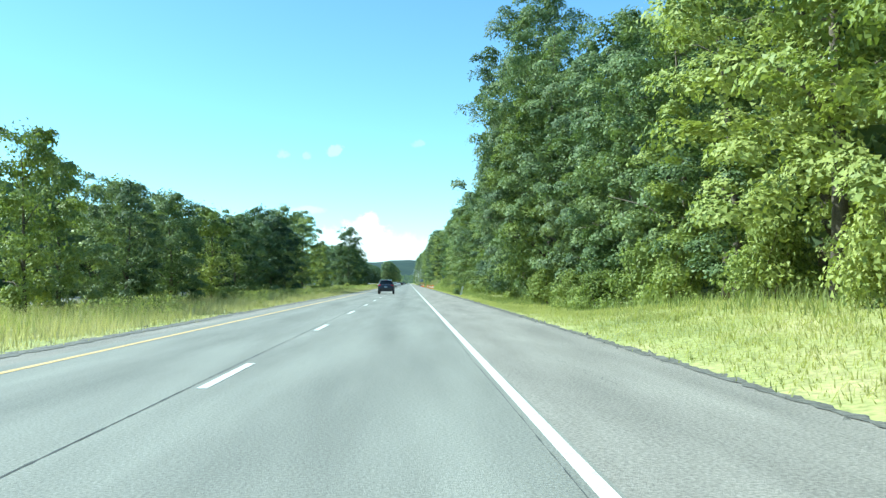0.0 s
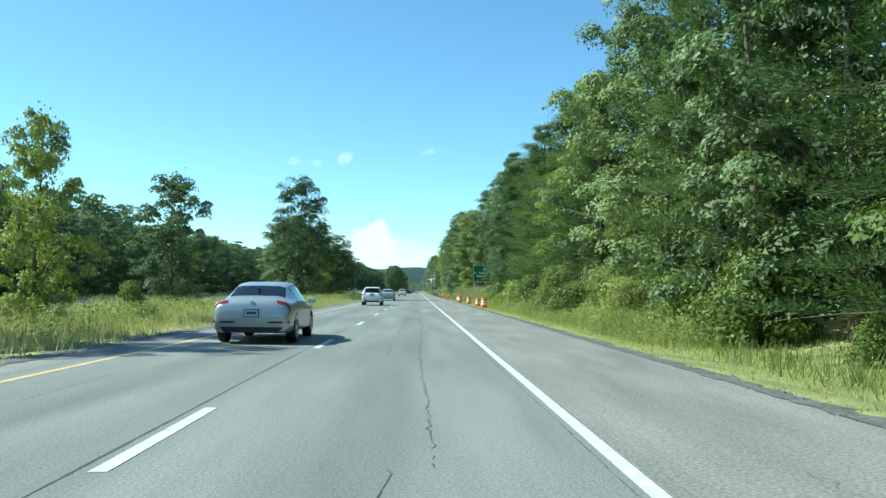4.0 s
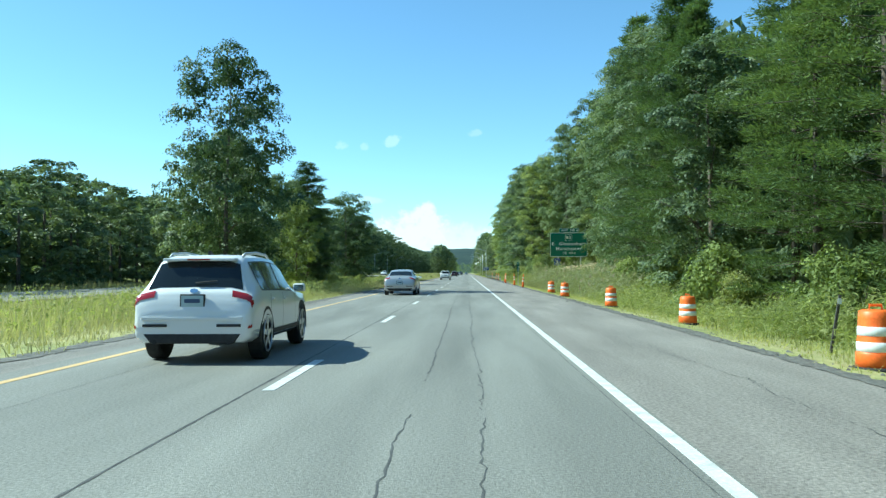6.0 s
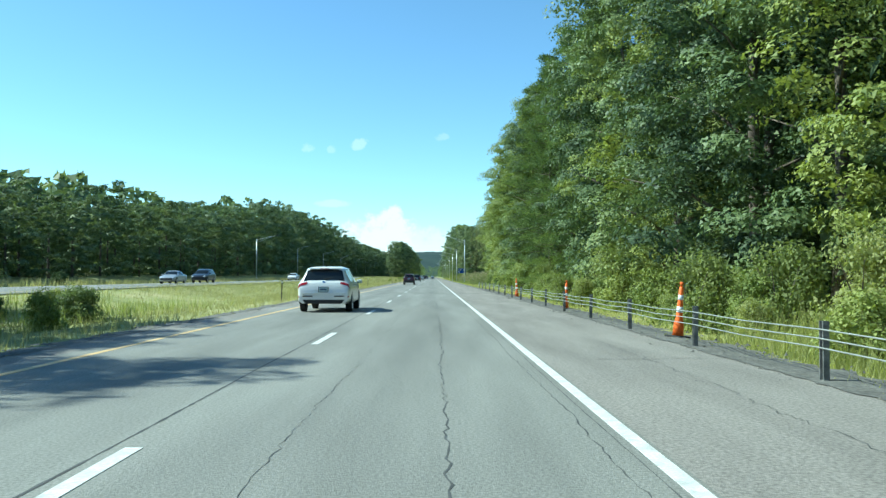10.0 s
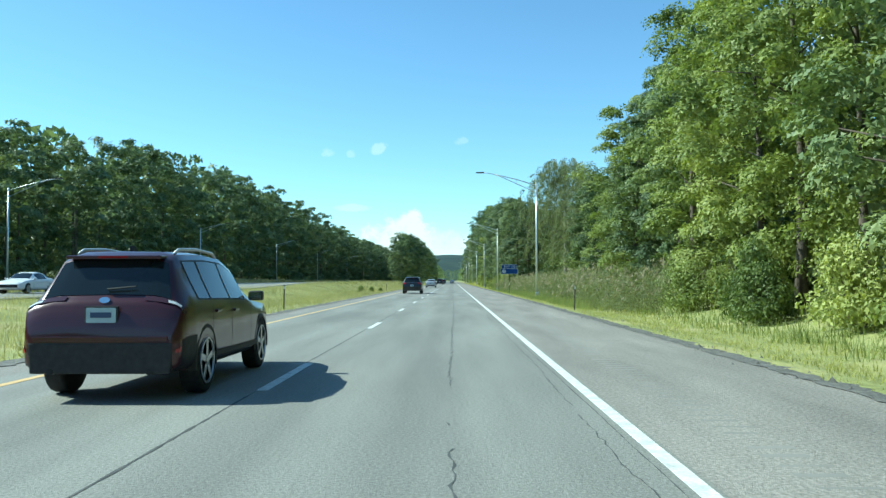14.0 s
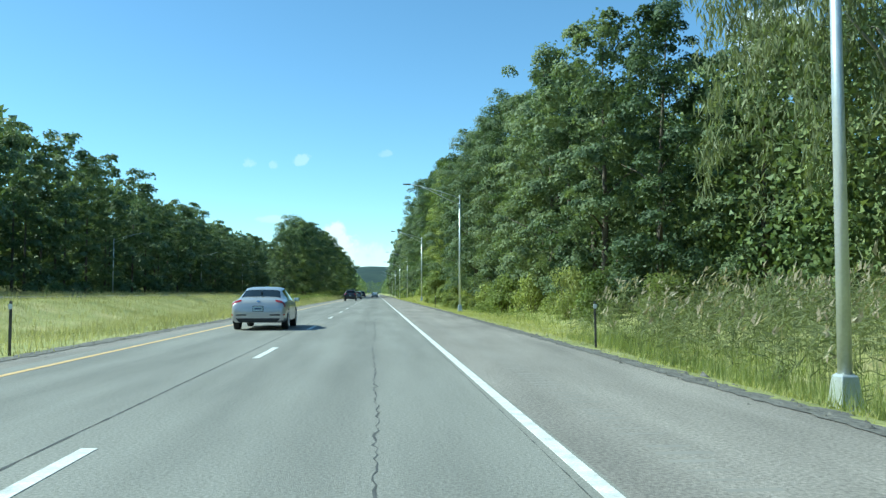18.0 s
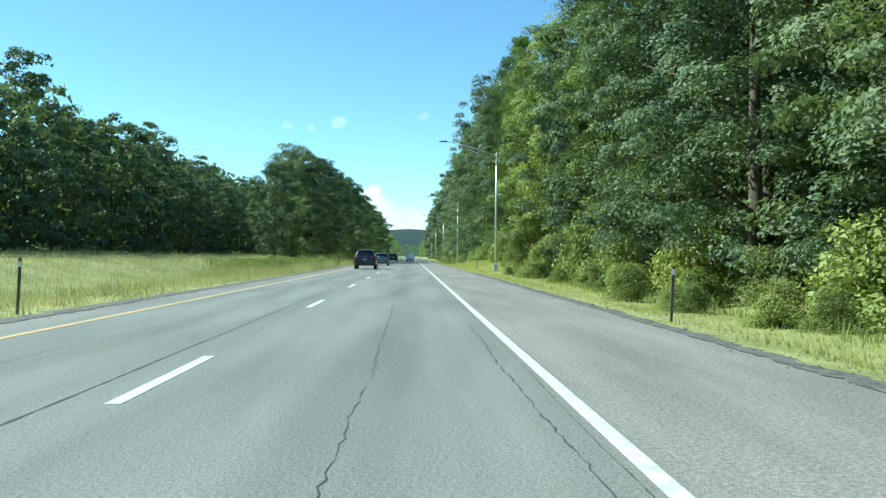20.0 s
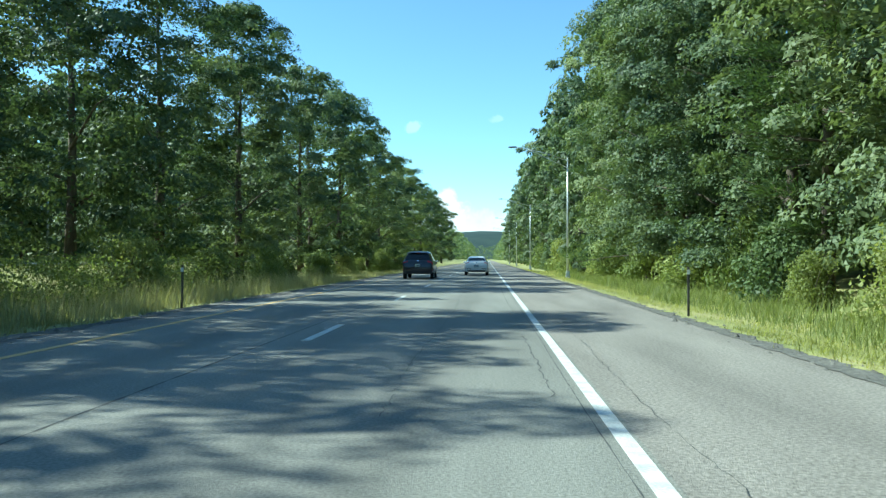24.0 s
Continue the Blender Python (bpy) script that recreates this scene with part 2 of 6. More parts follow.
def part(name, bm, mat, parent=None, label="", smooth=False):
    ob = new(name, mesh_of(name, bm, mat, smooth) if isinstance(bm, bmesh.types.BMesh) else bm)
    if parent:
        ob.parent = parent
    return tagged(ob, label)


def fast_mesh(name, verts, faces, mat, smooth=False):
    """A mesh from arrays: verts (n, 3), faces (m, 3 or 4)."""
    me = bpy.data.meshes.new(name)
    k = faces.shape[1]
    me.vertices.add(len(verts))
    me.vertices.foreach_set("co", np.ascontiguousarray(verts, np.float32).ravel())
    me.loops.add(faces.size)
    me.loops.foreach_set("vertex_index", np.ascontiguousarray(faces, np.int32).ravel())
    me.polygons.add(len(faces))
    me.polygons.foreach_set("loop_start", np.arange(0, faces.size, k, dtype=np.int32))
    me.polygons.foreach_set("loop_total", np.full(len(faces), k, np.int32))
    if smooth:
        me.polygons.foreach_set("use_smooth", np.ones(len(faces), bool))
    me.update(calc_edges=True)
    me.validate()
    me.materials.append(mat)
    return me


def box(bm, x0, x1, y0, y1, z0, z1, m=None):
    r = bmesh.ops.create_cube(bm, size=1.0, matrix=Matrix.LocRotScale(((x0 + x1) / 2, (y0 + y1) / 2, (z0 + z1) / 2), None, (x1 - x0, y1 - y0, z1 - z0)))
    if m:
        bmesh.ops.transform(bm, matrix=m, verts=r["verts"])
    return r["verts"]


def bevel(bm, w, seg=2):
    bmesh.ops.bevel(bm, geom=list(bm.edges), offset=w, segments=seg, affect="EDGES", profile=0.6, clamp_overlap=True)
    return bm


def tube(bm, pts, radii, sides=8, cap=True):
    """A tapered tube through the points."""
    rings = []
    pts = [Vector(p) for p in pts]
    for i, (p, r) in enumerate(zip(pts, radii)):
        d = (pts[min(i + 1, len(pts) - 1)] - pts[max(i - 1, 0)]).normalized()
        u = d.orthogonal().normalized() if abs(d.z) > 0.9 else d.cross(Vector((0, 0, 1))).normalized()
        v = d.cross(u)
        rings.append([bm.verts.new(p + r * (math.cos(a) * u + math.sin(a) * v)) for a in [2 * math.pi * k / sides for k in range(sides)]])
    for a, b in zip(rings, rings[1:]):
        for k in range(sides):
            try:
                bm.faces.new((a[k], a[(k + 1) % sides], b[(k + 1) % sides], b[k]))
            except ValueError:
                pass
    if cap:
        bm.faces.new(rings[0][::-1])
        bm.faces.new(rings[-1])
    return bm


def lathe(bm, rings, sides=16, m=None):
    """A turned body: rings of (radius, height) from below to above."""
    made = []
    for r, z in rings:
        made.append([bm.verts.new((r * math.cos(2 * math.pi * k / sides), r * math.sin(2 * math.pi * k / sides), z)) for k in range(sides)])
    for a, b in zip(made, made[1:]):
        for k in range(sides):
            bm.faces.new((a[k], a[(k + 1) % sides], b[(k + 1) % sides], b[k]))
    bm.faces.new(made[0][::-1])
    bm.faces.new(made[-1])
    if m:
        bmesh.ops.transform(bm, matrix=m, verts=[v for r in made for v in r])
    return bm


def thing(name, label, category, group="", kind="", at=None):
    ob = new(name)
    ob.empty_display_size = 0.2
    if at is not None:
        ob.matrix_basis = at
    return tagged(ob, label, category, group, kind)


def smooth(a, b, v):
    t = min(1.0, max(0.0, (v - a) / (b - a)))
    return t * t * (3 - 2 * t)


rng = np.random.default_rng(5)


def unit(n, r=None):
    v = (r or rng).normal(size=(n, 3))
    return v / np.linalg.norm(v, axis=1)[:, None]


def leaflets(c, long, wide, axis, r, facing=None):
    """Three-cornered leaves at the points c; facing is the way their upper sides look."""
    n = len(c)
    side = np.cross(axis, unit(n, r) if facing is None else facing)
    side /= np.linalg.norm(side, axis=1)[:, None] + 1e-9
    L, W = np.asarray(long).reshape(-1, 1), np.asarray(wide).reshape(-1, 1)
    v = np.stack([c - axis * L * 0.45 - side * W / 2, c - axis * L * 0.2 + side * W / 2, c + axis * L * 0.55], 1).reshape(-1, 3)
    return v, np.arange(3 * n).reshape(-1, 3)


def leaf_way(out, r, loose=0.55, rise=0.45):
    """The way leaves on a clump look, outwards and up, and the way they point."""
    face = out + np.array([0, 0, rise]) + r.normal(0, loose, out.shape)
    face /= np.linalg.norm(face, axis=1)[:, None] + 1e-9
    axis = np.cross(face, unit(len(out), r)) + np.array([0, 0, -0.15])
    axis /= np.linalg.norm(axis, axis=1)[:, None] + 1e-9
    return face, axis


# ---------------------------------------------------------------- ground and roads
SHOULDER_EDGE, LEFT_EDGE = 3.0, -8.2


def opposite_z(y):
    return 0.42 * smooth(270, 345, y) + 0.5 * smooth(480, 530, y)


def ground_z(x, y):
    """The lie of the land across the road."""
    if x >= SHOULDER_EDGE:
        bank = max(1 - smooth(20, 46, y), smooth(632, 655, y) * (1 - smooth(682, 705, y)))
        dip = -0.32 * (1 - bank) - 0.25 * smooth(490, 505, y) * (1 - smooth(530, 545, y))
        z = -0.03 + dip * smooth(3.2, 6.0, x) + 0.5 * smooth(8.0, 12.0, x) + 1.0 * smooth(12, 40, x)
        z += bank * (0.16 * (min(x, 8.0) - SHOULDER_EDGE) - 0.3 * smooth(8.0, 12.0, x))
        heap = smooth(262, 274, y) * (1 - smooth(296, 312, y))
        z += heap * (1.5 * smooth(5.2, 9.5, x) + 0.7 * smooth(9, 16, x))
        return z
    if x <= LEFT_EDGE:
        zo = opposite_z(y)
        z = -0.04 - 0.28 * smooth(8.4, 14.0, -x) + (zo + 0.26) * smooth(15.0, 21.0, -x)
        return z + 1.6 * smooth(40.0, 56.0, -x)
    return -0.06


def lay_ground():
    xs = np.concatenate([[-4600, -1500, -500, -150, -80, -60, -50, -45, -40, -36, -34.6, -33, -28, -22.4, -21, -19, -17, -15, -13, -11.5, -10.2, -9.2, -8.6, -8.25, -8.15],
                         [2.95, 3.05, 3.5, 4, 4.5, 5, 5.6, 6.2, 7, 8, 9, 10, 11, 12, 14, 17, 22, 30, 40, 80, 150, 500, 1500, 4600]])
    ys = np.concatenate([[-4600, -1500, -500, -150], np.arange(-60, 262, 6.0), np.arange(262, 312, 1.5), np.arange(312, 1000, 6.0), [1050, 1150, 1300, 1700, 2500, 4600]])
    v = np.array([(x, y, ground_z(x, y) - (0.05 if -34.5 < x < -22.5 else 0) + (0.05 * noise.noise(Vector((x * 0.4, y * 0.4, 0))) if abs(x) > 4.2 and not -35 < x < -22 and abs(x + 8) > 1.5 else 0)) for y in ys for x in xs])
    nx = len(xs)
    f = np.array([(j * nx + i, j * nx + i + 1, (j + 1) * nx + i + 1, (j + 1) * nx + i) for j in range(len(ys) - 1) for i in range(nx - 1)])
    ob = new("ground", fast_mesh("ground", v, f, TURF, True))
    return tagged(ob, "rough green and straw-coloured grass verge and median", "ground", kind="structure")


lay_ground()


def ribbon(name, mat, x0, x1, y0, y1, z, thick, label, category, step=6.0, zf=None, parent=None, kind="structure"):
    """A slab along the road from y0 to y1."""
    bm = bmesh.new()
    n = max(1, int((y1 - y0) / step)) if zf else 1
    rows = []
    for k in range(n + 1):
        y = y0 + (y1 - y0) * k / n
        b = z + (zf(y) if zf else 0)
        rows.append([bm.verts.new(c) for c in ((x0, y, b - thick), (x1, y, b - thick), (x1, y, b), (x0, y, b))])
    for a, b in zip(rows, rows[1:]):
        for k in range(4):
            bm.faces.new((a[k], b[k], b[(k + 1) % 4], a[(k + 1) % 4]))
    bm.faces.new(rows[0])
    bm.faces.new(rows[-1][::-1])
    ob = part(name, bm, mat, parent)
    return tagged(ob, label, category, kind=kind)


Y0, Y1 = -60.0, 1500.0
road = ribbon("road", ASPHALT, -7.45, 0.1, Y0, Y1, 0.0, 0.3, "weathered grey asphalt highway with two lanes", "road")
ribbon("road_shoulder", SHOULDER, 0.1, SHOULDER_EDGE, Y0, Y1, -0.004, 0.3, "wide grey-brown asphalt shoulder beside the lanes", "road shoulder")
ribbon("road_shoulder", SHOULDER, LEFT_EDGE, -7.45, Y0, Y1, -0.004, 0.3, "narrow asphalt shoulder beside the median", "road shoulder")
ribbon("road_opposite", ASPHALT, -33.6, -22.6, Y0, Y1, 0.02, 0.25, "grey asphalt carriageway of the opposite direction", "road", zf=opposite_z)
tagged(ribbon("edge_line", WHITE_PAINT, -0.062, 0.062, Y0, Y1, 0.004, 0.004, "solid white painted edge line on asphalt", "road marking"))
tagged(ribbon("edge_line", YELLOW_PAINT, -7.04, -6.91, Y0, Y1, 0.004, 0.004, "solid yellow painted edge line on asphalt", "road marking"))
ribbon("edge_line", WHITE_PAINT, -32.2, -32.05, Y0, Y1, 0.025, 0.004, "solid white painted edge line on asphalt", "road marking", zf=opposite_z)
ribbon("edge_line", YELLOW_PAINT, -24.2, -24.05, Y0, Y1, 0.025, 0.004, "solid yellow painted edge line on asphalt", "road marking", zf=opposite_z)

DASH, CYCLE, PHASE = 3.1, 12.19, 10.09
bm = bmesh.new()
box(bm, -0.066, 0.066, 0, DASH, 0, 0.005)
dash_mesh = mesh_of("lane_dash", bm, WHITE_PAINT)
for k in range(-3, 95):
    ob = new("lane_dash", dash_mesh)
    ob.location = (-3.69, PHASE + k * CYCLE, 0)
    tagged(ob, "white painted lane dash on grey asphalt", "road marking", "lane dashes", "structure")
far = bmesh.new()
for k in range(-3, 95):
    y = PHASE + k * CYCLE
    box(far, -28.2, -28.05, y, y + DASH, opposite_z(y) + 0.021, opposite_z(y) + 0.026)
tagged(part("lane_dash", far, WHITE_PAINT), "white painted lane dashes on the opposite carriageway", "road marking", kind="stuff")


def edge_strip(name, x0, x1, wob, seed, start=Y0, end=900.0, stones=9000):
    """Loose gravel along the pavement's edge, with an uneven outline."""
    ys = np.arange(start, end, 0.22)
    r = np.random.default_rng(seed)
    a, b = x0 + r.normal(0, wob * 0.4, len(ys)), x1 + r.normal(0, wob, len(ys))
    v = np.concatenate([np.stack([a, ys, np.full(len(ys), 0.006)], 1), np.stack([(a + b) / 2, ys, r.uniform(-0.02, 0.012, len(ys))], 1), np.stack([b, ys, np.full(len(ys), -0.06)], 1)])
    n = len(ys)
    i = np.arange(n - 1)
    f = np.concatenate([np.stack([i, i + n, i + n + 1, i + 1], 1), np.stack([i + n, i + 2 * n, i + 2 * n + 1, i + n + 1], 1)])
    me = fast_mesh(name, v, f, GRAVEL)
    tagged(new(name, me), "dark loose gravel along the pavement edge", "gravel", kind="stuff")
    n = stones
    c = np.stack([(x0 + x1) / 2 + (x1 - x0) * r.normal(0, 0.36, n), r.uniform(max(start, 0), min(end, 760), n), np.full(n, -0.008)], 1)
    c[:, 2] -= 0.05 * np.clip((np.abs(c[:, 0] + 2.6) - 5.75) / 0.3, 0, 1)
    k = r.uniform(0.012, 0.05, (n, 1)) * np.where(r.uniform(size=(n, 1)) < 0.06, 2.0, 1.0)
    corner = [c + k * (unit(n, r) * 0.35 + np.array(d)) for d in ((-1, -0.6, -0.2), (1, -0.5, -0.2), (0, 1, -0.2), (0, 0, 0.75))]
    v = np.stack(corner, 1).reshape(-1, 3)
    i = np.arange(n)[:, None] * 4
    f = np.concatenate([i + [[0, 1, 3]], i + [[1, 2, 3]], i + [[2, 0, 3]]])
    tagged(new("gravel_stones", fast_mesh("gravel_stones", v, f, GRAVEL)), "loose dark stones and crumbs at the pavement edge", "gravel", kind="stuff")


edge_strip("edge_gravel", 2.93, 3.5, 0.08, 1)
edge_strip("edge_gravel", -8.12, -8.9, 0.12, 2)
edge_strip("edge_gravel", 2.98, 4.1, 0.1, 41, 279.0, 374.0, 2500)


def crack(x, y0, y1, wide, wander, seed, rate=0.14):
    """A wandering crack along the road, as a ribbon just above it."""
    r = np.random.default_rng(seed)
    ys = np.arange(y0, y1, rate)
    path = (np.interp(ys, [a for a, _ in x], [b for _, b in x]) if isinstance(x, tuple) else x) + wander * (np.convolve(r.normal(size=len(ys) + 40), np.ones(41) / 6.4, "valid") * 0.4 + 0.22 * r.normal(size=len(ys)) * (wander > 0.02))
    w = wide * 0.7 * r.uniform(0.15, 1.0, len(ys))
    vs = [np.stack([path - w / 2, ys, np.full(len(ys), 0.003)], 1), np.stack([path + w / 2, ys, np.full(len(ys), 0.003)], 1)]
    n = len(ys)
    i = np.arange(n - 1)
    f = np.stack([i, i + n, i + n + 1, i + 1], 1)
    if wander > 0.02:
        keep = np.convolve(r.normal(size=n - 1 + 24), np.ones(25) / 5, "valid") > -0.9
        f = f[keep]
    v = np.concatenate(vs)
    return v, f


made_v, made_f, base = [], [], 0
for x, y0, y1, w, wan, sd in ((((385, -3.87), (405, -3.74), (495, -3.74), (525, -4.05), (600, -4.18)), Y0, 1000, 0.055, 0.012, 3), (-0.14, Y0, 1000, 0.022, 0.02, 4), (-2.06, 130, 237, 0.04, 0.045, 5), (-1.42, 120, 330, 0.03, 0.08, 6),
                              (-1.47, 350, 560, 0.036, 0.07, 7), (-0.28, 330, 460, 0.022, 0.05, 8), (-0.36, 555, 740, 0.034, 0.05, 9), (-0.3, 236, 330, 0.024, 0.05, 27), (-1.78, 545, 760, 0.022, 0.07, 10),
                              (-1.75, 40, 120, 0.025, 0.10, 11), (-2.6, 235, 330, 0.014, 0.07, 12), (-5.9, 30, 330, 0.016, 0.05, 13), (-5.7, 420, 700, 0.014, 0.05, 14),
                              (1.6, 150, 335, 0.02, 0.14, 15), (1.3, 10, 120, 0.014, 0.13, 18), (0.45, 590, 720, 0.014, 0.06, 19)):
    v, f = crack(x, y0, y1, w, wan, sd)
    made_v.append(v)
    made_f.append(f + base)
    base += len(v)
for y, x0, x1, sd in ((266.5, -1.4, 2.9, 20), (284, -1.2, 2.4, 21), (300, 0.6, 2.9, 22), (513, 0.5, 2.8, 23), (60, 0.8, 2.9, 24), (420, 0.7, 2.6, 25), (596, 0.9, 2.2, 26)):
    r = np.random.default_rng(sd)
    xs = np.arange(x0, x1, 0.12)
    yy = y + np.cumsum(r.normal(0, 0.03, len(xs)))
    v = np.concatenate([np.stack([xs, yy, np.full(len(xs), 0.003)], 1), np.stack([xs, yy + r.uniform(0.01, 0.03, len(xs)), np.full(len(xs), 0.003)], 1)])
    n = len(xs)
    i = np.arange(n - 1)
    made_v.append(v)
    made_f.append(np.stack([i, i + 1, i + n + 1, i + n], 1) + base)
    base += len(v)
tagged(new("road_crack", fast_mesh("road_crack", np.concatenate(made_v), np.concatenate(made_f), SEAM)), "dark wandering cracks and seams in the asphalt", "crack", kind="stuff")

ys = np.arange(395, 560, 0.3)
r = np.random.default_rng(31)
w = r.uniform(0.05, 0.11, len(ys))
a, b = 0.72 + r.normal(0, 0.02, len(ys)), 1.08 + r.normal(0, 0.05, len(ys))
z = np.full(len(ys), -0.0035)
v = np.stack([np.stack([a, ys, z], 1), np.stack([b, ys, z], 1), np.stack([b, ys + w, z], 1), np.stack([a, ys + w, z], 1)], 1).reshape(-1, 3)
v = v.reshape(-1, 4, 3)[r.uniform(size=len(ys)) < 0.85].reshape(-1, 3)
tagged(new("rumble_strip", fast_mesh("rumble_strip", v, np.arange(len(v)).reshape(-1, 4), RUMBLE)), "worn rumble grooves in the shoulder asphalt", "rumble strip", kind="stuff")
bm = bmesh.new()
box(bm, -2.3, -1.15, 628.2, 630.4, 0.0, 0.003)
box(bm, -1.9, -1.0, 624.9, 628.2, 0.0, 0.004)
tagged(part("asphalt_patch", bm, PATCH), "darker square asphalt patch in the lane", "road patch", kind="structure")


# ---------------------------------------------------------------- trees
def limbs(bm, r, height, radius, count, low, girth, rise=0.5):
    """A tapered trunk with limbs. Returns the limb ends."""
    lean = r.normal(0, 0.02, 2) * height
    top = height * 0.93
    pts = [(lean[0] * t * t + 0.12 * math.sin(5 * t + lean[0]), lean[1] * t * t, top * t) for t in (0, 0.15, 0.35, 0.55, 0.75, 1.0)]
    tube(bm, [(p[0], p[1], p[2] - (0.25 if i == 0 else 0)) for i, p in enumerate(pts)], [girth * k for k in (1.25, 0.9, 0.7, 0.5, 0.3, 0.06)], 8)
    ends = []
    for k in range(count):
        t = low + (0.9 - low) * (k + r.uniform(0, 0.8)) / count
        a = k * 2.4 + r.uniform(-0.5, 0.5)
        reach = radius * r.uniform(0.55, 0.95) * (1.15 - 0.6 * t)
        p0 = Vector((lean[0] * t * t, lean[1] * t * t, top * t))
        p2 = p0 + Vector((math.cos(a) * reach, math.sin(a) * reach, reach * r.uniform(rise - 0.3, rise + 0.3)))
        p1 = p0.lerp(p2, 0.5) + Vector((0, 0, reach * 0.12))
        g = girth * 0.42 * (1.1 - t)
        tube(bm, [p0, p1, p2], [g, g * 0.6, g * 0.15], 5)
        ends.append(p2)
    return ends


def broadleaf_meshes(seed, height, radius, low, clumps, per, leaf, mat, shape=0.42, bark=BARK, inner=2200):
    """Trunk and crown of a broad-leaved tree: leaf clumps in an uneven envelope."""
    r = np.random.default_rng(seed)
    bm = bmesh.new()
    limbs(bm, r, height, radius, 9, low + 0.08, 0.02 * height * 0.5 + 0.05)
    trunk = mesh_of("trunk", bm, bark, True)
    # boughs round the trunk in an uneven envelope, each with several clumps of leaves, open gaps between
    boughs = max(16, clumps // 4)
    k = np.arange(boughs)
    t = np.clip((k + r.uniform(0, 1, boughs)) / boughs, 0, 0.985)
    ang = k * 2.4 + r.uniform(-0.6, 0.6, boughs)
    prof = np.where(t < shape, 0.62 + 0.38 * np.sin(t / shape * math.pi / 2), np.sqrt(np.clip(1 - (np.maximum(t - shape, 0) / (1 - shape)) ** 2.1, 0.03, 1)))
    rad = radius * prof * r.uniform(0.5, 0.95, boughs)
    heart = np.stack([rad * np.cos(ang), rad * np.sin(ang), height * (low + (0.97 - low) * t)], 1)
    big = radius * r.uniform(0.26, 0.42, boughs)
    own = np.arange(clumps) % boughs
    o = unit(clumps, r)
    o[:, 2] = np.abs(o[:, 2]) * np.where(r.uniform(size=clumps) < 0.25, -1, 1)
    c = heart[own] + o * (big[own] * r.uniform(0.45, 1.0, clumps))[:, None] * np.array([1.1, 1.1, 0.85])
    c[:, 2] = np.maximum(c[:, 2], height * low * 0.6 + 0.3)
    size = r.uniform(0.6, 1.15, clumps) * radius * 0.18
    n = clumps * per
    idx = np.repeat(np.arange(clumps), per)
    out = unit(n, r)
    out[:, 2] = np.where(out[:, 2] < -0.35, -out[:, 2], out[:, 2])
    d = out * (r.uniform(0.25, 1.0, n) ** 0.45)[:, None] * (1 + 0.16 * np.sin(6 * out[:, :1] + 4 * out[:, 1:2] + idx[:, None]))
    p = c[idx] + d * size[idx][:, None] * np.array([1.15, 1.15, 0.8])
    p[:, 2] -= 0.22 * (d[:, 0] ** 2 + d[:, 1] ** 2) * size[idx]
    # leaves on one bough look the same way, so that a bough has a lit and a shaded side
    round_bough = p - heart[own[idx]]
    round_bough /= np.linalg.norm(round_bough, axis=1)[:, None] + 1e-9
    face, axis = leaf_way(0.45 * out + 0.85 * round_bough, r, 0.42, 0.3)
    ll = leaf * r.uniform(0.65, 1.4, n)
    v, f = leaflets(p, ll, ll * 0.78, axis, r, face)
    m = inner
    pick = r.integers(0, clumps, m)
    q = c[pick] * np.stack([r.uniform(0.05, 0.55, m)] * 2 + [np.ones(m)], 1) + r.normal(0, 0.3, (m, 3))
    w = r.uniform(0.12, 0.25, m)
    v2, f2 = leaflets(q, w, w, unit(m, r), r)
    return trunk, fast_mesh("crown", np.concatenate([v, v2]), np.concatenate([f, f2 + len(v)]), mat)


